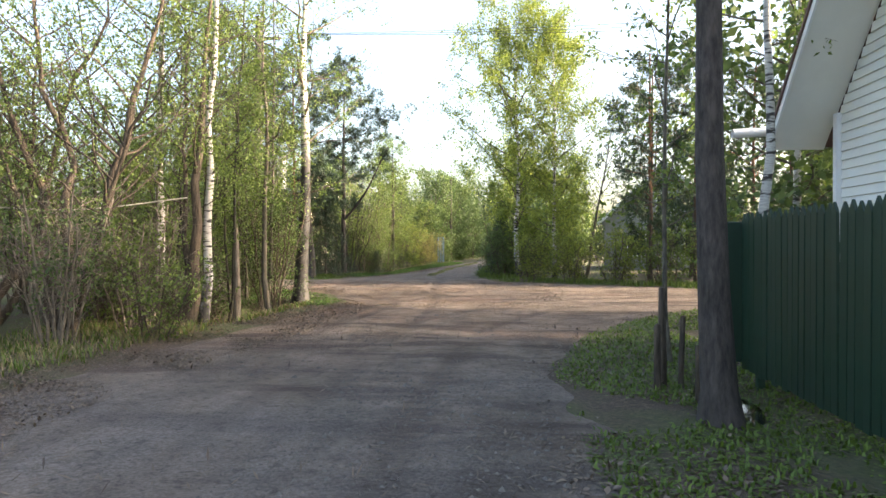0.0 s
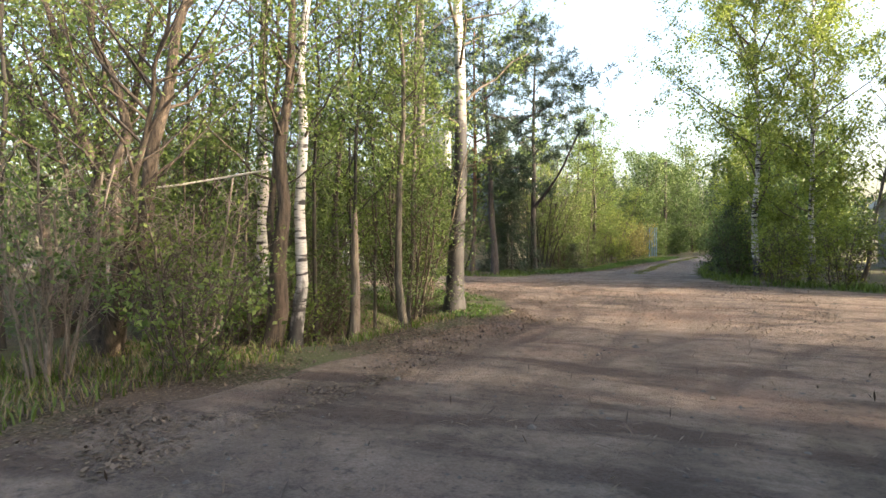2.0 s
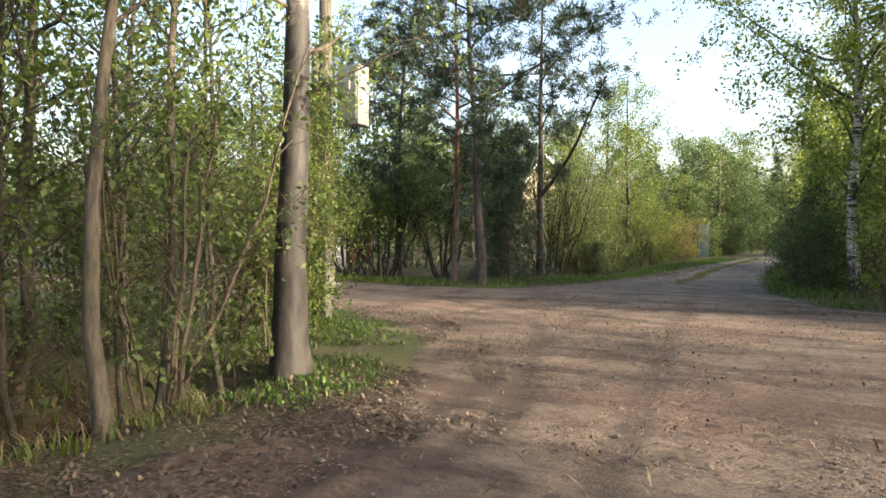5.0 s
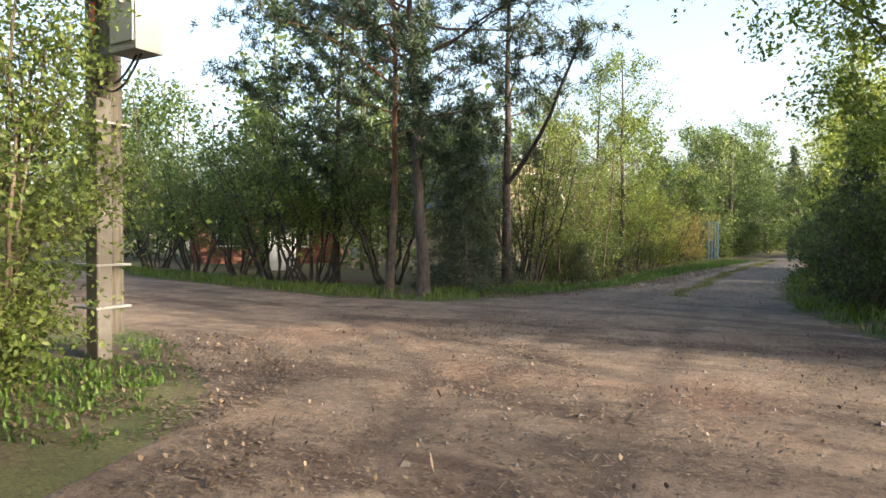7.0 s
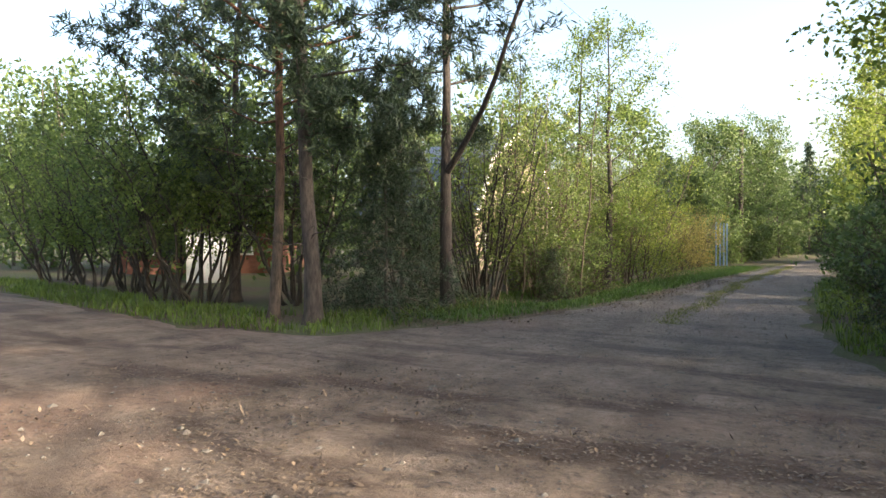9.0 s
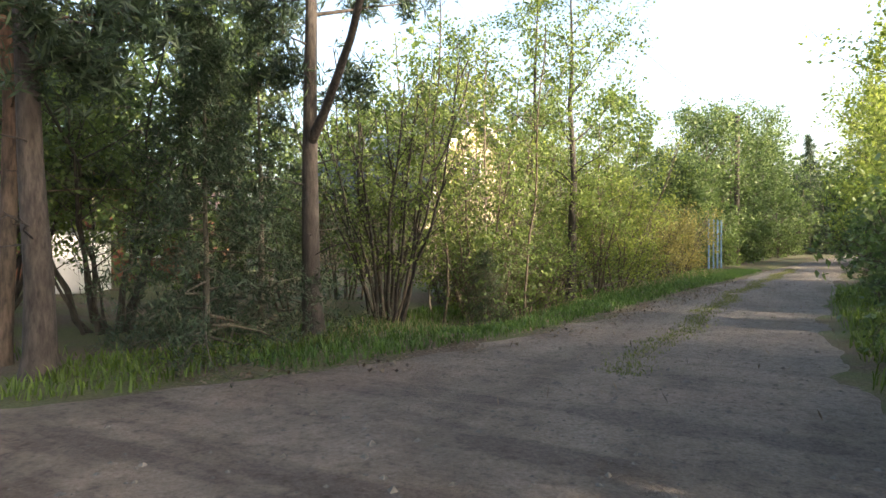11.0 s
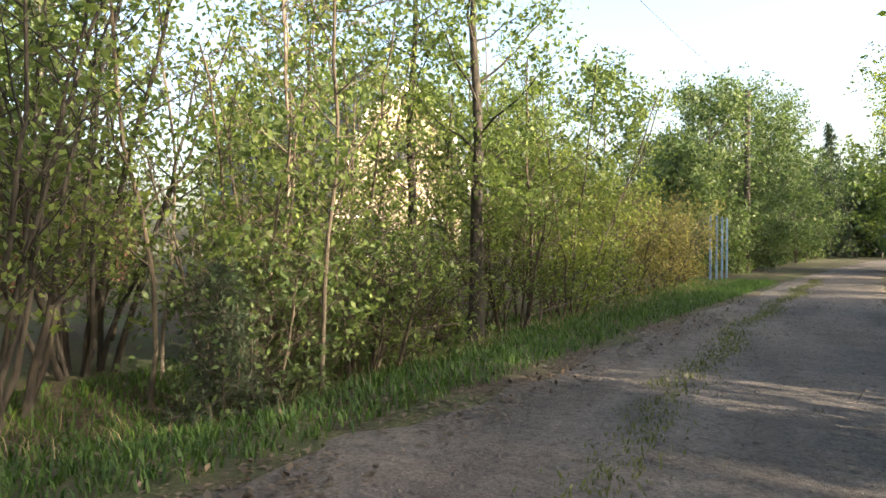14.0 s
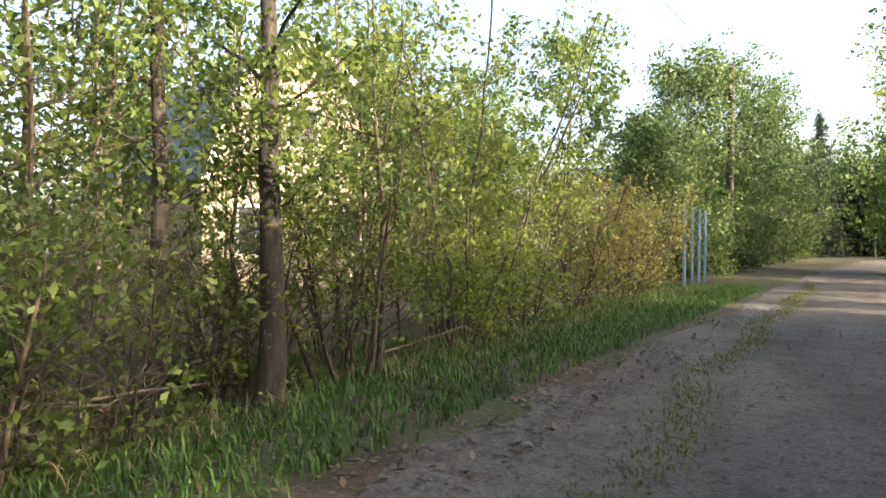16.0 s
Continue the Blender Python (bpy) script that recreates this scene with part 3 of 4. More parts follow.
for i, (x, y, k) in enumerate([(-12, 18, 1.0), (-13, 22.5, 1.1), (-12.5, 13, 1.0), (-16, 17, 1.3), (-17, 24, 1.2), (-12, 9, 1.1), (-20, 14, 1.4), (-22, 21, 1.4)]):
    broadleaf("birch_tree" if i % 2 else "aspen_tree", x, y, 70 + i, "leafy tree further back in the thicket", 7.5 * k, 0.09 * k, 7000, 0.10, bark=BIRCH if i % 2 else GREYBARK, leaf=LEAF_D if i % 3 else LEAF, limbs=30, low=0.12, reach=2.1, sd=0.22, group="back trees")

trng = random.Random(23)
for i, (x, y) in enumerate([(-3.5, 20.35), (-4.66, 22.0), (-3.9, 19.5), (-4.3, 20.6), (-3.6, 21.2), (-4.0, 18.3), (-4.5, 17.4), (-5.3, 19.4), (-3.75, 18.75), (-5.2, 21.3), (-6.0, 17.9), (-6.4, 15.2)]):
    broadleaf("sapling", x, y, 350 + i, "slender dark young tree in the roadside thicket", trng.uniform(6, 8.5), trng.uniform(0.03, 0.05), 2200, 0.055, bark=ALDER if i % 3 else GREYBARK, limbs=18, low=0.3, reach=0.9, wob=0.07, rise=1.1, lean=(trng.uniform(-0.05, 0.05), 0), group="thicket saplings")

# the corner between the western road and the northern road
CORNER = "corner pines"
pine("pine_tree", -7.22, 33.15, 81, "tall red-barked pine at the road corner", 9.5, 0.10, 0.36, 3.6, 24, 26000, (0.0, 0), CORNER, tuft=0.16)
pine("pine_tree", -10.4, 35.2, 80, "broad pine with low hanging limbs behind the bushes", 8.5, 0.13, 0.30, 3.2, 22, 24000, (0.03, 0), CORNER, bark=DARKPINE, tuft=0.16)
pine("pine_tree", -6.25, 33.05, 82, "tall dark-barked pine leaning slightly at the corner", 10, 0.15, 0.36, 3.6, 24, 28000, (-0.05, 0), CORNER, bark=DARKPINE, tuft=0.16)
pine("pine_tree", -5.65, 36.35, 83, "tall pine with one long side branch", 9, 0.15, 0.42, 2.6, 18, 17000, (0.0, 0), CORNER, bark=DARKPINE, tuft=0.16, forks=[(3.3, (0.75, -0.4, 0.7), 3.4, 0.075)])
spruce("spruce_tree", -6.2, 35.0, 84, "dark dense young spruce between the pines", 4.3, 0.05, 1.5, 70, 24000, size=0.11)
spruce("spruce_tree", -6.9, 36.6, 85, "dark spruce behind the corner pines", 5.2, 0.06, 1.6, 70, 20000, size=0.11)
spruce("spruce_tree", -4.75, 39.9, 86, "small dark spruce at the grass verge", 1.5, 0.02, 0.55, 40, 8000, size=0.06)
for i, (x, y, h, n, lf) in enumerate([(-17.5, 36.4, 5.0, 14000, LEAF), (-14.5, 35.5, 5.0, 14000, LEAF), (-12.1, 34.6, 4.6, 15000, LEAF_D), (-10.6, 34.5, 4.8, 15000, LEAF), (-8.7, 35.4, 5.0, 15000, LEAF_D), (-20.5, 37, 5.5, 12000, LEAF)]):
    bush("bush", x, y, 90 + i, "tall leafy willow bush with dark spreading stems", h, 11, 0.46, 0.045, n * 3 // 4, 0.085, ALDER, lf, 0.16, 0.36, 1.0, 0.5, group="corner bushes", wob=0.16)

# the bushes along the northern road
for i, (x, y, h, n, lf, st, bk) in enumerate([(-5.9, 38.5, 5.0, 13000, LEAF, 15, ALDER), (-6.8, 39.8, 5.0, 8000, LEAF, 12, ALDER), (-8.0, 38.6, 2.6, 7000, LEAF_D, 9, TWIG), (-8.8, 41.0, 2.8, 7000, LEAF_D, 9, TWIG), (-5.5, 41.0, 4.0, 8000, LEAF, 8, TWIG), (-4.9, 42.2, 2.0, 4000, LEAF, 8, TWIG),
        (-6.2, 43.2, 4.4, 8000, LEAF_D, 8, TWIG), (-4.7, 45.8, 3.0, 6000, LEAF, 8, TWIG), (-5.6, 46.6, 3.8, 8000, LEAF, 8, TWIG), (-4.3, 47.6, 5.0, 18000, LEAF_Y, 7, TWIG), (-5.4, 49.3, 5.0, 14000, LEAF, 7, TWIG),
        (-4.4, 50.0, 3.2, 12000, LEAF_Y, 8, TWIG), (-4.2, 52.0, 2.8, 11000, LEAF_O, 9, TWIG), (-4.0, 54.3, 2.6, 11000, LEAF_O, 9, TWIG), (-3.9, 56.6, 2.3, 9000, LEAF_O, 9, TWIG), (-6.5, 52.5, 4.0, 10000, LEAF_D, 8, TWIG)]):
    bush("bush", x, y, 110 + i, {0: "leafing bush of crooked grey stems by the verge"}.get(i, "yellow-green leafy bush beside the grass verge" if lf is LEAF_Y else "ochre-leaved low bush beside the grass verge" if lf is LEAF_O else "green leafy bush beside the grass verge"),
         h, st, 0.34, 0.034 if bk is ALDER else 0.026, n * 11 // 20, 0.068, bk, lf, 0.14, 0.3 if i < 9 else 0.16, 0.75, 0.35, group="verge bushes")
broadleaf("alder_tree", -5.45, 43.9, 131, "dark straight alder trunk among the bushes", 8, 0.10, 8000, 0.065, bark=ALDER, limbs=22, low=0.3, reach=1.2)
broadleaf("alder_tree", -4.7, 44.6, 132, "thick dark alder trunk with pale leaves", 8.5, 0.14, 9000, 0.065, bark=ALDER, limbs=24, low=0.3, reach=1.3)
for i, (x, y, h, w) in enumerate([(-3.9, 64.5, 7.5, 1.8), (-3.2, 68, 8.2, 1.9), (-4.8, 61.5, 5.0, 1.5), (-2.4, 74, 8.0, 2.0), (-2.2, 86, 11.5, 2.6), (-5.5, 72, 9, 2.4), (-1.2, 80, 6, 2.2)]):
    broadleaf("birch_tree", x, y, 140 + i, "green birch beyond the blue posts", h, 0.09, 9000, 0.13, bark=GREYBARK, leaf=LEAF_D, sd=0.24, limbs=34, low=0.08, reach=w, rise=1.0, group="far birches")
for i in range(16):
    x, y = [(2.5, 104), (7.5, 100), (12, 118), (-2, 112), (4.5, 126), (9, 128), (15, 108), (-8, 104), (-14, 96), (-10, 84), (-9, 66), (-16, 72), (-14, 58), (-20, 62), (-22, 82), (0.8, 96)][i]
    if i % 3 == 0:
        spruce("spruce_tree", x, y, 160 + i, "dark spruce closing the far end of the road", 8 + i % 4, 0.12, 2.2, 60, 9000, "far woods", size=0.3)
    else:
        broadleaf("birch_tree", x, y, 160 + i, "distant green birch of the far woods", 8.5 + i % 3, 0.10, 5000, 0.22, bark=GREYBARK, leaf=LEAF_D, sd=0.3, limbs=30, low=0.08, reach=2.6, group="far woods")

# the north-eastern corner and the trees east of the walk
EAST = "north-eastern trees"
broadleaf("birch_tree", 2.75, 33.6, 181, "tall bright yellow-green birch at the junction", 11.5, 0.13, 50000, 0.075, bark=BIRCH, leaf=LEAF_Y, sd=0.16, limbs=46, low=0.24, reach=2.7, hang=0.35, rise=0.9, group=EAST)
broadleaf("birch_tree", 4.2, 33.0, 182, "tall bright birch with hanging twigs", 10.5, 0.11, 38000, 0.075, bark=BIRCH, leaf=LEAF_Y, sd=0.16, limbs=40, low=0.14, reach=1.9, hang=0.3, rise=0.9, group=EAST)
broadleaf("dead_tree", 5.3, 32.0, 183, "half-bare leaning tree with few leaves", 7.5, 0.07, 500, 0.05, limbs=26, low=0.3, reach=1.3, lean=(0.16, 0.0), rise=1.3, group=EAST)
for i, (x, y, h, n, lf) in enumerate([(2.7, 35.0, 2.6, 9000, LEAF), (3.2, 31.6, 2.0, 9000, LEAF_Y), (4.7, 31.0, 1.9, 9000, LEAF_Y), (6.2, 30.2, 2.1, 9000, LEAF_Y), (7.8, 29.4, 2.2, 9000, LEAF), (9.6, 28.8, 2.4, 9000, LEAF), (11.8, 28.4, 2.6, 9000, LEAF),
        (1.75, 37.8, 1.9, 10000, LEAF_D), (1.85, 41, 2.0, 10000, LEAF_D), (1.9, 45, 2.2, 9000, LEAF_D), (2.3, 50, 2.6, 9000, LEAF_D), (3.4, 56, 3.2, 9000, LEAF_D), (4.2, 63, 3.4, 9000, LEAF_D), (6.0, 71, 4.0, 9000, LEAF_D)]):
    bush("bush", x, y, 190 + i, "yellow-green bush along the far road edge" if lf is LEAF_Y else "green bush along the road edge", h, 9, 0.35, 0.02, n * 2 // 5, 0.075 if y < 40 else 0.11, TWIG, lf, 0.13, 0.1, 0.7, 0.35, group="eastern bushes")
for i, (x, y, h) in enumerate([(4.3, 60, 9), (3.9, 72, 9.5), (4.6, 52, 7), (4.9, 80, 9), (4.4, 67, 7)]):
    broadleaf("birch_tree", x, y, 250 + i, "tall yellow-green birch beside the far road", h, 0.09, 8000, 0.12, bark=BIRCH, leaf=LEAF_Y, sd=0.2, limbs=32, low=0.12, reach=1.7, group=EAST)
for i, (x, y, h) in enumerate([(2.7, 47.5, 8), (3.0, 58, 9), (3.3, 70, 9.5)]):
    broadleaf("birch_tree", x, y, 256 + i, "tall yellow-green birch beside the far road", h, 0.09, 9000, 0.10, bark=BIRCH, leaf=LEAF_Y, sd=0.2, limbs=34, low=0.12, reach=1.6, group=EAST)
for i, (x, y, h) in enumerate([(-4.3, 62.5, 2.4), (-3.7, 65.2, 2.6), (-3.4, 68.5, 2.6), (-3.0, 72.5, 2.8), (-2.5, 77, 2.8), (-1.8, 82, 2.6), (-0.8, 88, 3.0)]):
    bush("bush", x, y, 330 + i, "dark green undergrowth below the far birches", h, 9, 0.4, 0.02, 5000, 0.13, TWIG, LEAF_D, 0.2, 0.06, 0.9, 0.6, group="far undergrowth")
bush("bush", 2.05, 34.3, 340, "dark green bush overhanging the road bend", 2.6, 10, 0.3, 0.02, 5500, 0.07, TWIG, LEAF_D, 0.13, 0.06, 0.6, 0.35, group="eastern bushes")
spruce("spruce_tree", 2.0, 35.9, 205, "small green spruce at the bend", 3.6, 0.04, 0.9, 50, 14000, EAST)
for i, (x, y, h) in enumerate([(7.4, 29.9, 8.5), (9.2, 30.5, 9.0), (10.8, 29.6, 8.0), (12.8, 31, 9.5), (8.2, 33.5, 9)]):
    pine("pine_tree", x, y, 210 + i, "slender green pine across the road", h, 0.08, 0.22, 1.7, 26, 7000, (0, 0), EAST, 2, 0.2)
# mostly out of view; those at x 24 to 31 are added to shade the junction
for i, (x, y, h) in enumerate([(7, 60, 9), (9, 68, 10), (15, 30, 9), (18, 32, 10), (7.2, 17.8, 8), (9.3, 18.4, 9), (12, 18.6, 9), (15, 18.2, 9), (19, 17.6, 9), (26, 31, 10), (24, 15, 10), (28, 19.5, 11), (29, 24.6, 14), (30.5, 22.4, 13), (26.5, 17.4, 11), (10, 4, 9), (13, 1, 9)]):
    broadleaf("birch_tree", x, y, 220 + i, "leafy eastern birch added chiefly to cast shade", h, 0.10, 4800, 0.15, bark=BIRCH, leaf=LEAF if i % 2 else LEAF_D, sd=0.24, limbs=30, low=0.16, reach=1.8, group="eastern woods")

prng = random.Random(17)
for i in range(16):
    x, y = -4.25 - prng.random() * 2.4, 39.5 + i * 0.62 + prng.uniform(-0.3, 0.3)
    broadleaf("sapling", x, y, 260 + i, "thin pale-stemmed sapling among the verge bushes", prng.uniform(3.5, 6.0), prng.uniform(0.022, 0.040), 1300, 0.06, bark=DEADWOOD if i % 2 else TWIG, leaf=LEAF_Y if i % 2 else LEAF, limbs=18, low=0.2, reach=0.9, wob=0.1, sd=0.14, group="verge saplings")
for i, (x, y) in enumerate([(-6.6, 41.8), (-5.9, 44.9), (-5.2, 44.9), (-4.9, 43.0), (-5.0, 40.5), (-5.4, 41.5), (-7.0, 43.2)]):
    bush("bush", x, y, 280 + i, "low dark-leaved bush in the verge ditch", 1.7, 8, 0.4, 0.018, 1800 if i < 4 else 3200, 0.065, TWIG, LEAF_D if i > 3 else LEAF if i % 2 else LEAF_Y, 0.14, 0.08, 0.7, 0.4, group="verge bushes")
broadleaf("birch_tree", -7.5, 44.0, 291, "young leafy birch in front of the beige house", 6.5, 0.06, 8000, 0.075, bark=GREYBARK, leaf=LEAF, limbs=30, low=0.15, reach=1.5, sd=0.15)

# ---- woods that close the place ----
def woods(seed, ends, depth, height, n, size, leaf, label):
    """A belt of far trees, one joined mass of trunks and leaf clumps."""
    rng = np.random.default_rng(seed)
    (ax, ay), (bx, by) = ends
    ln = math.hypot(bx - ax, by - ay)
    count = int(ln * depth / 7) + 4
    t, d = rng.random(count), rng.uniform(-0.5, 0.5, count) * depth
    cx, cy = ax + (bx - ax) * t - (by - ay) / ln * d, ay + (by - ay) * t + (bx - ax) / ln * d
    h = height * rng.uniform(0.6, 1.15, count)
    lines = [stem(rng, (x, y, -0.2), (rng.normal() * 0.05, rng.normal() * 0.05, 1), hh, 0.10, 0.02, 6, 0.05) for x, y, hh in zip(cx, cy, h)]
    k = rng.integers(0, count, n // 12)
    u = rng.random(n // 12) ** 0.8
    rad = 1.9 * np.sin(np.pi * (0.12 + 0.83 * u)) ** 0.7 * np.sqrt(rng.random(n // 12))
    a = rng.uniform(0, 6.283, n // 12)
    at = np.stack([cx[k] + rad * np.cos(a), cy[k] + rad * np.sin(a), h[k] * (0.02 + 1.0 * u)], -1)
    at = np.repeat(at, 12, 0) + rng.normal(size=(len(at) * 12, 3)) * 0.35
    e = thing("woodland", (0, 0, 0), label, "woods")
    e["kind"] = "stuff"
    v, f = tubes(lines)
    part("trunk", mesh_from("woodland_trunk", v, f, GREYBARK), e)
    v, f = leaf_quads(rng, at, size, 0.6)
    part("crown", mesh_from("woodland_crown", v, f, leaf), e)


woods(301, ((-26, 2), (-28, 28)), 12, 8, 22000, 0.28, LEAF_D, "green mixed woods behind the roadside thicket")
woods(302, ((-9, 42), (-40, 44)), 5, 9.5, 26000, 0.26, LEAF_D, "green trees behind the corner bushes")
woods(303, ((-12, 52), (-34, 70)), 10, 8.5, 18000, 0.34, LEAF_D, "green woods behind the beige house")
woods(304, ((-12, 92), (22, 118)), 12, 9, 20000, 0.45, LEAF_D, "dark woods at the end of the road")
woods(305, ((9, 36), (30, 38)), 6, 8.5, 20000, 0.28, LEAF, "sunlit woods across the eastern road")
# added belt that keeps the low sun off the northern road
woods(309, ((4.6, 37), (5.6, 62)), 2.5, 4.4, 11000, 0.22, LEAF_D, "low green trees added along the road's eastern side to shade it")
woods(306, ((5, 66), (14, 96)), 5, 7, 12000, 0.36, LEAF_D, "green trees east of the far road")
woods(307, ((-50, 28), (-60, 60)), 12, 9, 8000, 0.5, LEAF_D, "distant woods along the western road")
woods(308, ((-8, -14), (30, -14)), 8, 9, 6000, 0.5, LEAF_D, "woods behind the start of the walk")

woods(310, ((-6, 101), (18, 104)), 5, 7, 18000, 0.40, NEEDLE, "dark conifers closing the far end of the road")

# ---- the green fence and the sided house ----
fence = thing("picket_fence", (4.42, 8.6, 0), "dark green painted picket fence beside the ditch", "fence")
bmp = bmesh.new()
outline = [(-0.047, 0.14), (0.047, 0.14), (0.047, 1.64), (0.0, 1.72), (-0.047, 1.64)]
front = [bmp.verts.new((-0.012, y, z)) for y, z in outline]
back = [bmp.verts.new((0.012, y, z)) for y, z in outline]
bmp.faces.new(front)
bmp.faces.new(back[::-1])
for a in range(5):
    bmp.faces.new((front[a], back[a], back[(a + 1) % 5], front[(a + 1) % 5]))
bmesh.ops.recalc_face_normals(bmp, faces=bmp.faces[:])
picket_mesh = bm_mesh("picket", bmp, GREENPAINT, 0.004)
frng = random.Random(4)
for a in range(66):
    p = part("picket", picket_mesh, fence)
    p.matrix_basis = pose(-0.035 + frng.uniform(-0.006, 0.006), -2.6 + a * 0.104, frng.uniform(-0.02, 0.02), frng.uniform(-0.7, 0.7), 0, frng.uniform(-3, 3))
for z in (0.45, 1.38):
    box("rail", (0.04, 6.9, 0.08), (0.0, 0.8, z), GREENPAINT, fence)
for y in (-2.6, -0.4, 1.8, 4.0):
    box("post", (0.07, 0.07, 1.6), (0.06, y, 0.75), GREENPAINT, fence)
side = box("end_panel", (0.30, 0.03, 1.45), (-0.14, 4.26, 0.92), GREENPAINT, fence, "solid green end panel with rounded corner", 0.014)

house = thing("sided_house", (6.5, 15.1, 0), "white sided house with steep gable roof behind the fence", "house")
# the unseen southern part is extended so that its shadow covers the near road
W, EAVE, RIDGE = 7.6, 3.2, 7.7
bmw = bmesh.new()
prof = [(0, -0.1), (-W, -0.1), (-W, EAVE), (-W / 2, RIDGE), (0, EAVE)]
f0 = [bmw.verts.new((0.03, y, z)) for y, z in prof]
f1 = [bmw.verts.new((7.0, y, z)) for y, z in prof]
bmw.faces.new(f0)
bmw.faces.new(f1[::-1])
for a in range(5):
    bmw.faces.new((f0[a], f1[a], f1[(a + 1) % 5], f0[(a + 1) % 5]))
bmesh.ops.recalc_face_normals(bmw, faces=bmw.faces[:])
part("wall", bm_mesh("house_wall", bmw, SIDING), house)
for a in range(50):
    z = 0.05 + a * 0.125
    y0 = 0.0 if z < EAVE else -(z - EAVE) / (RIDGE - EAVE) * W / 2
    y1 = -W if z < EAVE else -W - y0
    if y0 - y1 > 0.3:
        box("siding_board", (0.03, y0 - y1, 0.13), (0.018, (y0 + y1) / 2, z + 0.062), SIDING, house, bevel=0.0, turn=(0, 11, 0))
ang = math.degrees(math.atan2(RIDGE - EAVE, W / 2))
slope = math.hypot(W / 2, RIDGE - EAVE) + 0.75
for sgn in (1, -1):
    cy = -W / 2 + sgn * (W / 4 + 0.23)
    cz = (EAVE + RIDGE) / 2 + 0.08 - 0.27
    box("roof_slope", (8.4, slope, 0.05), (3.4, cy, cz + 0.10), BROWNROOF, house, turn=(-sgn * ang, 0, 0))
    box("soffit", (0.74, slope - 0.02, 0.03), (-0.36, cy, cz + 0.05), SIDING, house, "white boarded soffit under the eaves", turn=(-sgn * ang, 0, 0))
    box("barge_board", (0.03, slope, 0.16), (-0.76, cy, cz + 0.06), WHITE, house, turn=(-sgn * ang, 0, 0))
box("corner_trim", (0.10, 0.10, 3.2), (-0.01, 0.02, 1.6), WHITE, house)
v, f = tubes([(np.array([(-1.25, 0.45, 3.02), (-0.7, 0.45, 3.04), (0.2, 0.45, 3.07), (2.5, 0.45, 3.12)]), np.full(4, 0.065))])
part("gutter", mesh_from("gutter", v, f, WHITE), house, "white round gutter pipe under the eaves")

# ---- stakes in the ditch, the broken trunk, the hose ----
def stake(x, y, h, r, seed, lean):
    rng = np.random.default_rng(seed)
    e = stem(rng, (0, 0, -0.35), (lean, 0, 1), h + 0.35, r, r * 0.8, 6, 0.03)
    top = (np.vstack([e[0], e[0][-1] + (0.004, 0, 0.015)]), np.r_[e[1], 0.003])
    v, f = tubes([top])
    ob = part("wooden_stake", mesh_from("stake", v, f, WILLOW))
    ob.location = (x, y, z_at(x, y))
    tagged(ob, "rotten dark wooden stake standing in the ditch", "stake", "ditch stakes")


for a, (x, y, h, r) in enumerate([(3.55, 12.6, 0.95, 0.042), (3.42, 12.3, 0.62, 0.04), (3.78, 12.9, 0.75, 0.035), (3.72, 12.0, 0.55, 0.03), (4.0, 12.2, 0.45, 0.035)]):
    stake(x, y, h, r, 400 + a, 0.03 * (a % 3 - 1))
srng = np.random.default_rng(31)
e = stem(srng, (0, 0, -0.1), (0.0, 0.02, 1), 2.0, 0.085, 0.05, 9, 0.05)
top = e[0][-1]
e = (np.vstack([e[0], top + (0.012, 0.0, 0.06), top + (0.022, 0.0, 0.20)]), np.r_[e[1], 0.03, 0.003])
v, f = tubes([e])
snag = part("broken_trunk", mesh_from("broken_trunk", v, f, DEADWOOD))
snag.location = (-3.42, 18.5, z_at(-3.42, 18.5))
tagged(snag, "pale broken dead trunk at the ditch edge", "dead trunk")
ts = np.linspace(0, 1, 24)[:, None]
hose_pts = np.array([-3.55, 16.7, 2.25]) + ts * np.array([-6.0, -2.2, 0.2]) - np.array([0, 0, 1.0]) * 0.35 * np.sin(np.pi * ts) ** 1.0 * (1 + 0.15 * np.sin(9 * ts))
v, f = tubes([(hose_pts, np.full(24, 0.015))])
tagged(part("hose", mesh_from("hose", v, f, ROPE)), "pale hose slung between the willow trunks", "hose")

# ---- the power pole, its box and the wires ----
PX, PY = -5.62, 25.3
pole = thing("power_pole", (PX, PY, z_at(PX, PY)), "weathered wooden power pole strapped to a concrete stub", "power pole")
v, f = tubes([(np.array([(0.02, 0.02, 0.25), (0.0, 0.02, 3), (-0.02, 0.02, 8.5)]), np.array([0.125, 0.12, 0.09]))])
part("mast", mesh_from("mast", v, f, POLEWOOD), pole, "grey cracked wooden mast")
box("concrete_stub", (0.2, 0.17, 3.0), (0.10, -0.17, 1.25), CONCRETE, pole, "square concrete stub", 0.02)
box("side_stub", (0.12, 0.14, 4.6), (-0.14, -0.06, 2.2), POLEWOOD, pole, "dark timber brace", 0.02)
for z in (0.55, 1.0, 2.5, 3.9):
    box("strap", (0.42, 0.40, 0.025), (0.0, -0.07, z), METAL, pole, "twisted wire strap", 0.004)
box("notice", (0.17, 0.006, 0.24), (0.10, -0.262, 1.72), PAPER, pole, "torn paper notice", 0.0)
box("notice", (0.15, 0.006, 0.12), (0.09, -0.262, 1.46), PAPER, pole, "torn paper notice", 0.0)
for a in range(4):
    box("text_line", (0.11, 0.003, 0.012), (0.10, -0.268, 1.79 - a * 0.04), METAL, pole, "unreadable dark line of print", 0.0)
box("crossarm", (1.3, 0.09, 0.09), (0, 0.1, 7.9), POLEWOOD, pole)
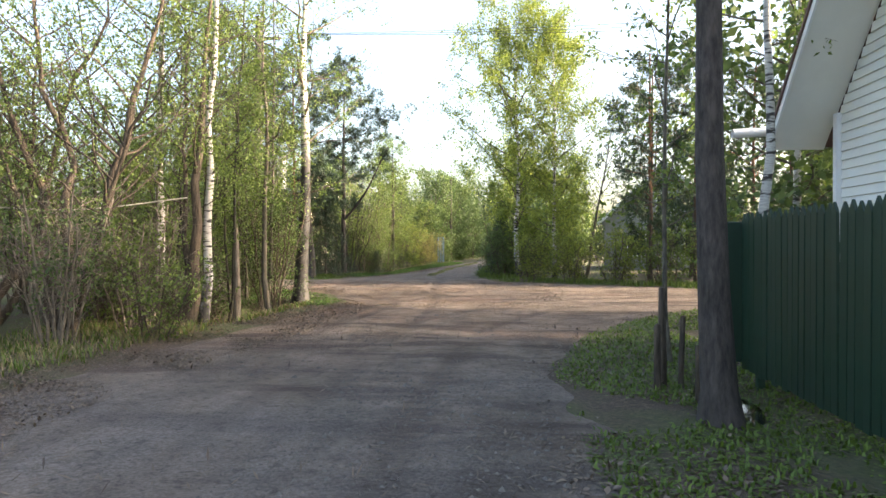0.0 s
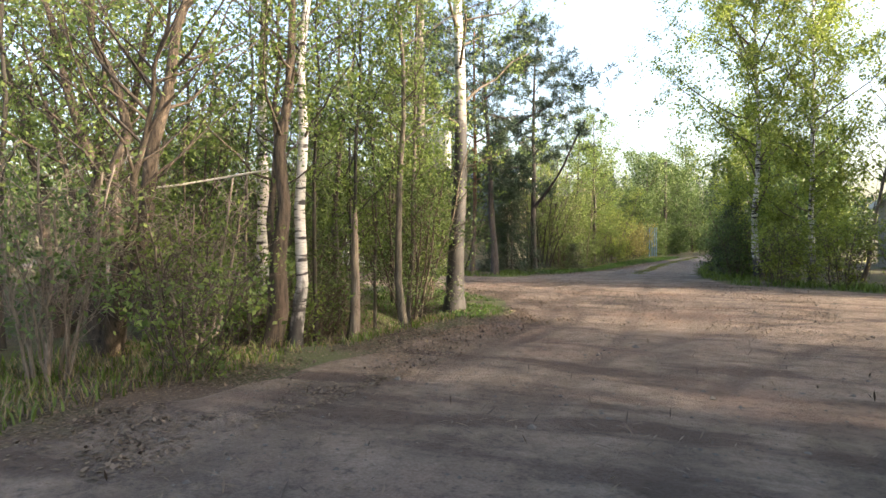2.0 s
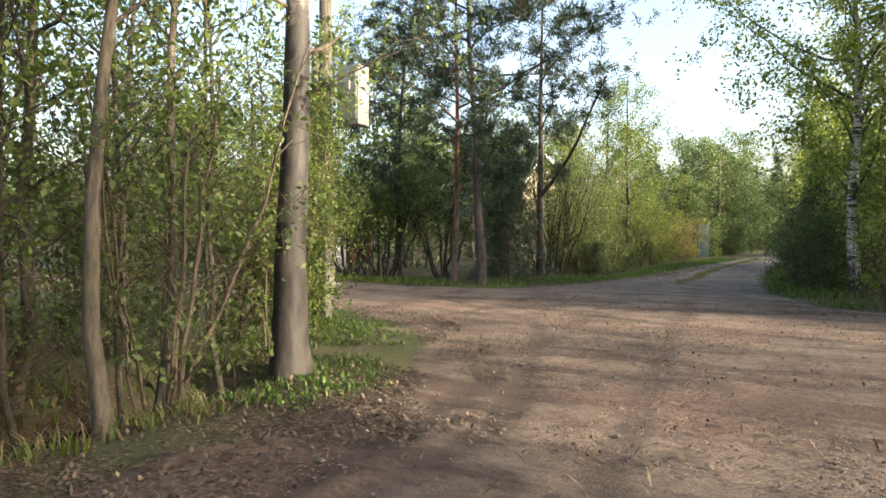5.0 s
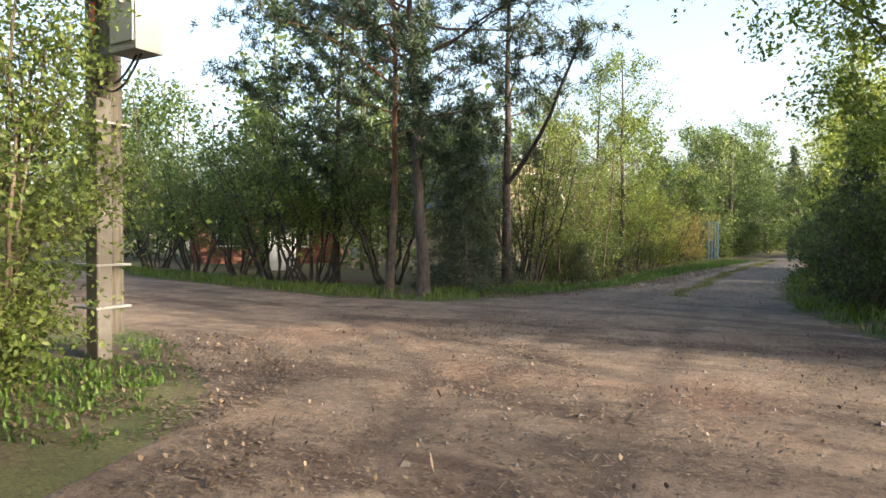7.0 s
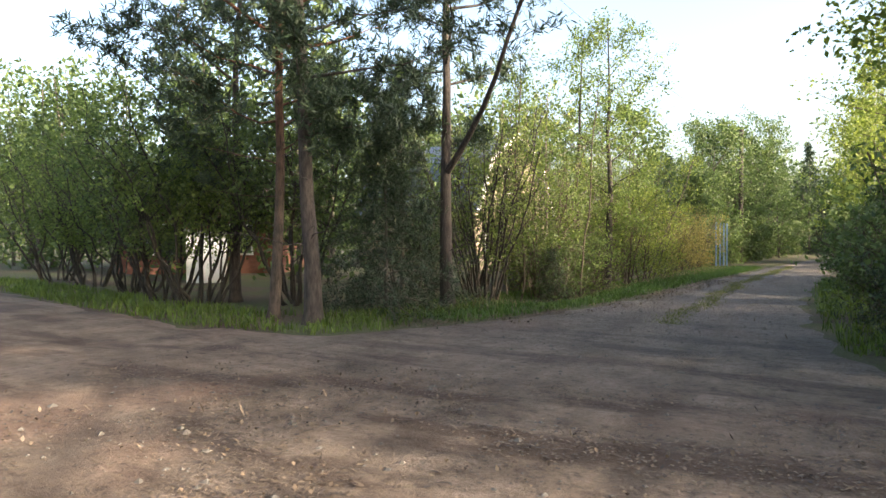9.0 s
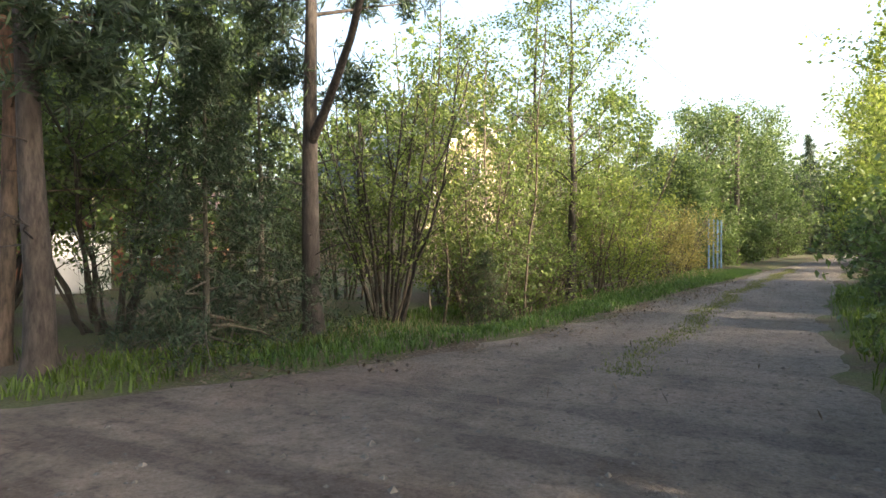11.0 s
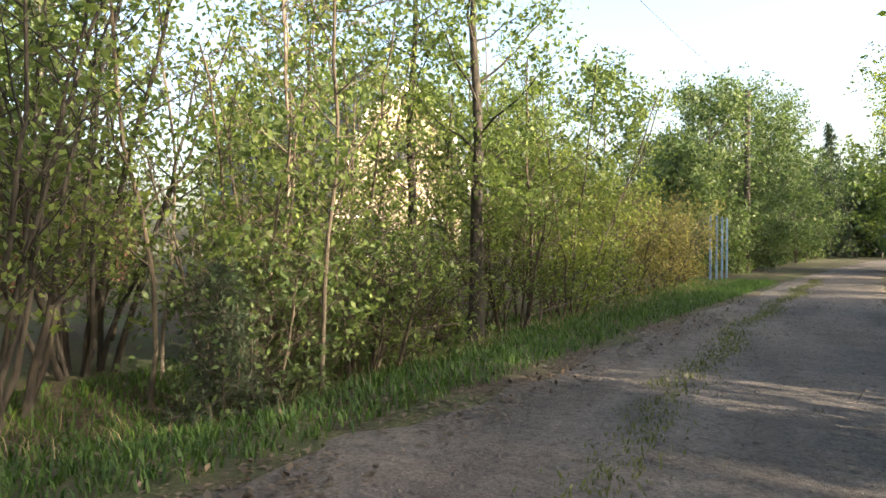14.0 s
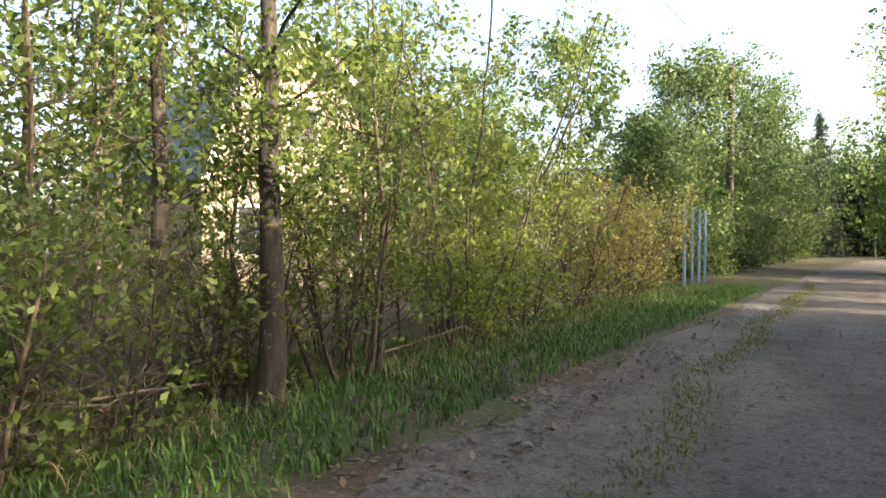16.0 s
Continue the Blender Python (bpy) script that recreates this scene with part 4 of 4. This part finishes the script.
for x in (-0.55, -0.2, 0.2, 0.55):
    v, f = tubes([(np.array([(x, 0.1, 7.92), (x, 0.1, 8.02), (x, 0.1, 8.08), (x, 0.1, 8.12)]), np.array([0.02, 0.045, 0.03, 0.04]))])
    part("insulator", mesh_from("insulator", v, f, WHITE), pole)
box("red_mark", (0.06, 0.03, 0.32), (-0.02, -0.15, 3.62), REDPAINT, pole, "faded red painted mark")
cab = thing("meter_box", (PX + 0.66, PY - 0.12, z_at(PX, PY) + 3.18), "pale grey steel meter box on the power pole", "meter box")
box("cabinet", (0.42, 0.30, 0.92), (0, 0, 0.46), METALBOX, cab, bevel=0.012)
box("cabinet_door", (0.35, 0.02, 0.82), (0.01, -0.162, 0.46), METALBOX, cab, bevel=0.008)
box("meter_window", (0.11, 0.035, 0.15), (0.02, -0.18, 0.60), GREYWALL, cab, "grey meter housing", 0.015)
box("meter_lamp", (0.05, 0.05, 0.05), (0.03, -0.19, 0.45), METAL, cab, bevel=0.012)
box("base_plate", (0.43, 0.31, 0.03), (0, 0, -0.015), METAL, cab)
box("bracket", (0.44, 0.05, 0.04), (-0.40, 0.02, 0.05), METAL, cab)
box("bracket", (0.44, 0.05, 0.04), (-0.40, 0.02, 0.82), METAL, cab)
for a in range(2):
    q = np.linspace(0, 1, 12)[:, None]
    pts = np.array([0.02 + 0.07 * a, 0, -0.02]) * (1 - q) + np.array([-0.58, -0.05, -0.22 - 0.05 * a]) * q - np.array([0, 0, 0.16 + 0.05 * a]) * np.sin(np.pi * q)
    v, f = tubes([(pts, np.full(12, 0.014))])
    part("cable", mesh_from("cable", v, f, BLACK), cab, "black sagging cable")


def wire(a, b, sag, r=0.012):
    q = np.linspace(0, 1, 30)[:, None]
    pts = np.array(a) * (1 - q) + np.array(b) * q - np.array([0, 0, 1.0]) * sag * 4 * q * (1 - q)
    v, f = tubes([(pts, np.full(30, r))])
    tagged(part("power_line", mesh_from("power_line", v, f, BLACK)), "thin black overhead power line", "power line", "power lines")


for a, x in enumerate((-0.55, -0.2, 0.2)):
    wire((PX + x, PY + 0.1, 8.1), (34 + x, 21.5, 8.6), 0.7 + 0.12 * a, 0.007)
    wire((PX + x, PY + 0.1, 8.1), (-40, 33 + x, 8.2), 0.8, 0.006)
wire((PX, PY + 0.1, 8.0), (-2.75, 66.0, 7.6), 0.8, 0.006)
v, f = tubes([(np.array([(0, 0, -0.3), (0, 0, 4), (0, 0, 7.8)]), np.array([0.14, 0.13, 0.11]))])
for x, y in ((-2.75, 66.0), (2.4, 112)):
    e = thing("power_pole", (x, y, 0), "plain dark wooden power pole beside the road", "power pole")
    part("mast", mesh_from("mast", v, f, DARKPINE), e)

# ---- blue posts by the verge ----
for a, (x, y) in enumerate([(-3.30, 59.2), (-3.2, 60.0), (-3.12, 60.8), (-3.05, 61.6)]):
    ob = box("blue_post", (0.07, 0.07, 2.3), (x, y, 1.1), BLUEPAINT, None, "", 0.008, (0, 0, 8 * a))
    tagged(ob, "slim blue painted gate post beside the road", "post", "blue posts")

# ---- houses seen through the leaves ----
def cottage(name, x, y, turn, size, roofline, wall, roof, label, windows):
    """A gabled house: the gable faces its -y side, the ridge runs along its y; roofline: (half width, height) from eave to ridge."""
    d = size
    h = thing(name, (x, y, 0), label, "house")
    h.rotation_euler = (0, 0, radians(turn))
    bm = bmesh.new()
    right = [(roofline[0][0], -0.2)] + list(roofline)
    prof = right + [(-px, pz) for px, pz in right[-2::-1]]
    a = [bm.verts.new((px, 0, pz)) for px, pz in prof]
    b = [bm.verts.new((px, d, pz)) for px, pz in prof]
    bm.faces.new(a)
    bm.faces.new(b[::-1])
    for k in range(len(prof)):
        bm.faces.new((a[k], b[k], b[(k + 1) % len(prof)], a[(k + 1) % len(prof)]))
    bmesh.ops.recalc_face_normals(bm, faces=bm.faces[:])
    part("wall", bm_mesh(name + "_wall", bm, wall), h)
    for (x0, z0), (x1, z1) in zip(roofline, roofline[1:]):
        an = math.degrees(math.atan2(z1 - z0, x0 - x1))
        first = (x0, z0) == roofline[0]
        sl = math.hypot(x0 - x1, z1 - z0) + (0.4 if first else 0.08)
        drop = 0.2 if first else 0.02
        cx, cz = (x0 + x1) / 2 + drop * math.cos(radians(an)), (z0 + z1) / 2 - drop * math.sin(radians(an)) + 0.07
        for s in (1, -1):
            box("roof", (sl, d + 0.9, 0.08), (s * cx, d / 2, cz), roof, h, turn=(0, s * an, 0))
            box("barge_board", (sl, 0.04, 0.18), (s * cx, -0.48, cz - 0.02), WHITE, h, turn=(0, s * an, 0))
    k = 0.25
    while k < roofline[-1][1] - 0.4:
        half = roofline[0][0]
        for (x0, z0), (x1, z1) in zip(roofline, roofline[1:]):
            if k + 0.1 > z0:
                half = x0 + (x1 - x0) * min(1, (k + 0.1 - z0) / (z1 - z0))
        box("wall_board", (half * 2, 0.02, 0.19), (0, -0.014, k), wall, h, bevel=0.0)
        k += 0.2
    for wx, wz, ww, wh in windows:
        f = box("window", (ww + 0.16, 0.05, wh + 0.16), (wx, -0.035, wz), WHITE, h)
        box("pane", (ww / 2 - 0.02, 0.02, wh), (-ww / 4, -0.03, 0), GLASS, f, bevel=0.0)
        box("pane", (ww / 2 - 0.02, 0.02, wh), (ww / 4, -0.03, 0), GLASS, f, bevel=0.0)
    return h


cottage("wooden_house", -11.4, 52.5, 74, 8.0, [(2.6, 2.9), (1.75, 5.0), (0, 6.15)], CREAM, ROOF, "cream boarded house with blue-grey mansard roof", [(0, 4.1, 0.8, 1.0), (-1.3, 1.5, 0.9, 1.1), (1.3, 1.5, 0.9, 1.1)])
cottage("brick_house", -20.5, 42.5, 35, 8, [(3.25, 2.6), (0, 4.8)], REDWALL, BROWNROOF, "red house half hidden behind the bushes", [(-1.5, 1.4, 1.0, 1.1), (1.5, 1.4, 1.0, 1.1)])
cottage("grey_house", 11.5, 44, -20, 9, [(3.5, 3.0), (0, 6.2)], GREYWALL, ROOF, "grey boarded house behind the eastern trees", [(-1.6, 1.5, 1.0, 1.2), (1.6, 1.5, 1.0, 1.2), (0, 4.0, 0.9, 0.9)])
shed = thing("white_shed", (-16.6, 39.6, 0), "small white shed behind the bushes", "shed")
shed.rotation_euler = (0, 0, radians(40))
box("wall", (1.0, 1.6, 1.6), (0, 0, 0.78), WHITE, shed)
box("roof", (1.3, 1.9, 0.08), (0, 0, 1.63), GREYWALL, shed, turn=(0, 6, 0))
box("door", (0.6, 0.03, 1.4), (0, -0.82, 0.73), WHITE, shed)

# ---- grass, fallen leaves, stones ----
def spots(rng, n, x0, x1, y0, y1, near, far, patch=0.0):
    """Places outside the road's edge by near to far metres (minus: inside), thinned into patches."""
    got = []
    while sum(map(len, got)) < n:
        x, y = rng.uniform(x0, x1, n * 3), rng.uniform(y0, y1, n * 3)
        d = -inside_by(x, y)
        ok = (d > near) & (d < far) & (wave(x, y, 1.7) + 0.6 * wave(y, x, 4.1) > patch * rng.uniform(-1.2, 1.2, n * 3) + (patch - 0.5))
        got.append(np.stack([x[ok], y[ok]], -1))
    p = np.concatenate(got)[:n]
    return np.column_stack([p, land(p[:, 0], p[:, 1])])


def blades(name, seed, n, region, near, far, h, material, label, patch=0.3, wide=0.010, stand=1.1):
    rng = np.random.default_rng(seed)
    at = spots(rng, n, *region, near, far, patch)
    bunch = rng.integers(0, n, n)
    mix = rng.random(n) < 0.6
    at[mix] = at[bunch[mix]] + rng.normal(size=(mix.sum(), 3)) * np.array([0.05, 0.05, 0])
    a = rng.uniform(0, 6.283, n)
    out = np.stack([np.cos(a), np.sin(a), np.zeros(n)], -1)
    sd = np.stack([-np.sin(a), np.cos(a), np.zeros(n)], -1) * wide * rng.uniform(0.6, 1.3, (n, 1))
    L = h * rng.uniform(0.4, 1.25, (n, 1))
    up = np.array([0, 0, 1.0])
    v = np.stack([at - sd - up * 0.01, at + sd - up * 0.01, at + out * L * 0.25 / stand + up * L * 0.6 + sd * 0.7, at + out * L * 0.25 / stand + up * L * 0.6 - sd * 0.7, at + out * L * 0.75 / stand + up * L * 0.9], 1)
    i = np.arange(n)[:, None] * 5
    ob = part(name, mesh_from(name, v.reshape(-1, 3), [i + np.array([0, 1, 2, 3]), i + np.array([3, 2, 4])], material))
    tagged(ob, label, "grass", kind="stuff")


blades("grass", 501, 42000, (-6.4, -1.0, 34.5, 60), 0.30, 3.6, 0.115, VERGE, "lush green grass along the northern verge", -0.8, 0.008)
blades("grass", 502, 3600, (-6.5, -1.5, 20.5, 27.5), 0.3, 3.0, 0.07, VERGE, "short green grass round the old birch", 0.6)
blades("grass", 503, 11000, (2.2, 8.5, 7, 21), 0.05, 2.6, 0.05, GRASS, "short mossy lawn beside the fence", 0.2)
blades("grass", 504, 4500, (-6.2, -2.2, 8, 20.5), 0.5, 3.2, 0.13, GRASS, "fresh grass under the thicket", 0.35)
blades("dry_grass", 505, 5000, (-6.2, -2.2, 8, 20.5), 0.5, 3.0, 0.16, DRYGRASS, "dry yellow grass under the thicket", 0.35, 0.005, 0.8)
blades("grass", 506, 6000, (0.8, 9, 27, 50), 0.15, 1.6, 0.22, GRASS, "grass under the eastern bushes", 0.1)
blades("grass", 507, 7000, (-24, -5, 31.5, 37), 0.15, 1.8, 0.16, GRASS, "grass along the western road", 0.1)
blades("dry_grass", 508, 2500, (-6, -2, 34, 58), 1.2, 2.6, 0.20, DRYGRASS, "dry stalks under the verge bushes", 0.2, 0.005, 0.8)


def strip(seed, n):
    rng = np.random.default_rng(seed)
    y = rng.uniform(36, 62, n)
    x = -1.33 + 0.015 * (y - 41) + (y > 47) * (y - 47) * 0.06 + rng.normal(size=n) * 0.13 + 0.08 * np.sin(y * 1.3)
    ok = wave(x * 0.3, y, 1.6) > -0.45
    x, y = x[ok], y[ok]
    at = np.column_stack([x, y, road_height(x, y)])
    v, f = leaf_quads(rng, at, 0.045, 0.3, 0.0, np.tile([0, 0, 0.8], (len(at), 1)))
    tagged(part("grass", mesh_from("median_grass", v, f, MEDIAN)), "thin grass strip between the wheel tracks", "grass", kind="stuff")


strip(520, 5500)


def litter(seed, n, region, near, far, size, material, label, patch=0.3, aspect=0.6):
    rng = np.random.default_rng(seed)
    at = spots(rng, n, *region, near, far, patch)
    at[:, 2] = np.maximum(at[:, 2], road_height(at[:, 0], at[:, 1])) + 0.006
    flat = rng.normal(size=(n, 3)) * np.array([1, 1, 0.12])
    v, f = leaf_quads(rng, at, size, aspect, 6.0, flat)
    tagged(part("fallen_leaves", mesh_from("fallen_leaves", v, f, material)), label, "leaf litter", kind="stuff")


litter(531, 34000, (-6.5, -0.8, 7, 22.5), -1.1, 2.0, 0.042, LITTER, "brown dead leaves along the thicket edge")
litter(532, 9000, (-6, -1.2, 33.5, 52), -0.5, 2.2, 0.06, LITTER, "brown dead leaves along the northern verge")
litter(533, 20000, (-6, 3.5, 20.5, 31), -4.5, 2.0, 0.038, LITTER, "scattered dead leaves at the junction", 0.3)
litter(534, 5000, (2.0, 6, 7, 20), -0.3, 2.4, 0.05, LITTER, "dead leaves on the mossy lawn", 0.5)
litter(535, 9000, (2.3, 4.6, 8, 18), 0.0, 2.2, 0.045, GRASS, "low green ground leaves beside the fence", 0.2)
litter(539, 7000, (-7, -1.2, 20.5, 27), -0.8, 3.0, 0.045, LITTER, "brown dead leaves round the power pole", 0.2)
litter(536, 5000, (-7, -1.5, 20.5, 27), 0.1, 3.0, 0.05, VERGE, "low green ground leaves by the pole", 0.2)

litter(537, 5200, (-4, 4, 9, 31), -6, 1.0, 0.11, LITTER, "dead twigs scattered over the dirt road", 0.5, 0.12)
litter(538, 1500, (-4, 1, 33, 52), -3, 1.5, 0.11, LITTER, "dead twigs scattered along the northern road", 0.5, 0.12)
for a, (p0, p1) in enumerate([((-5.9, 41.6, 0.1), (-4.3, 43.6, 0.35)), ((-6.2, 42.2, 0.0), (-4.5, 42.9, 0.25)), ((-6.8, 44.6, 0.7), (-4.9, 45.4, 0.95)), ((-4.6, 46.3, 0.05), (-3.8, 46.9, 0.35))]):
    d = np.array(p1) - np.array(p0)
    v, f = tubes([stem(np.random.default_rng(600 + a), p0, d, np.linalg.norm(d), 0.022, 0.008, 7, 0.05)])
    tagged(part("fallen_branch", mesh_from("fallen_branch", v, f, DEADWOOD)), "pale dead branch fallen among the verge bushes", "branch", "fallen branches")


def stones(seed, n, region, r):
    rng = np.random.default_rng(seed)
    x, y = rng.uniform(region[0], region[1], n), rng.uniform(region[2], region[3], n)
    ok = inside_by(x, y) > 0.1
    x, y = x[ok], y[ok]
    n = len(x)
    s = r * np.exp(rng.normal(size=(n, 1, 1)) * 0.5)
    oct_v = np.array([(1, 0, 0), (0, 1, 0), (-1, 0, 0), (0, -1, 0), (0, 0, 0.6), (0, 0, -0.6)])
    v = oct_v[None] * s * rng.uniform(0.6, 1.3, (n, 6, 1))
    a = rng.uniform(0, 6.28, n)
    c, q = np.cos(a)[:, None], np.sin(a)[:, None]
    v = np.stack([v[..., 0] * c - v[..., 1] * q, v[..., 0] * q + v[..., 1] * c, v[..., 2]], -1)
    v += np.column_stack([x, y, road_height(x, y)])[:, None]
    tri = np.array([(0, 1, 4), (1, 2, 4), (2, 3, 4), (3, 0, 4), (1, 0, 5), (2, 1, 5), (3, 2, 5), (0, 3, 5)])
    f = (np.arange(n)[:, None, None] * 6 + tri[None]).reshape(-1, 3)
    tagged(part("gravel", mesh_from("gravel", v.reshape(-1, 3), f, STONE, False)), "loose grey stones lying on the dirt road", "gravel", kind="stuff")


stones(541, 4000, (0.2, 3.0, 7.5, 13), 0.010)
stones(542, 3500, (-5, 5, 12, 34), 0.013)
stones(543, 4500, (-3, 1.5, 33, 56), 0.012)
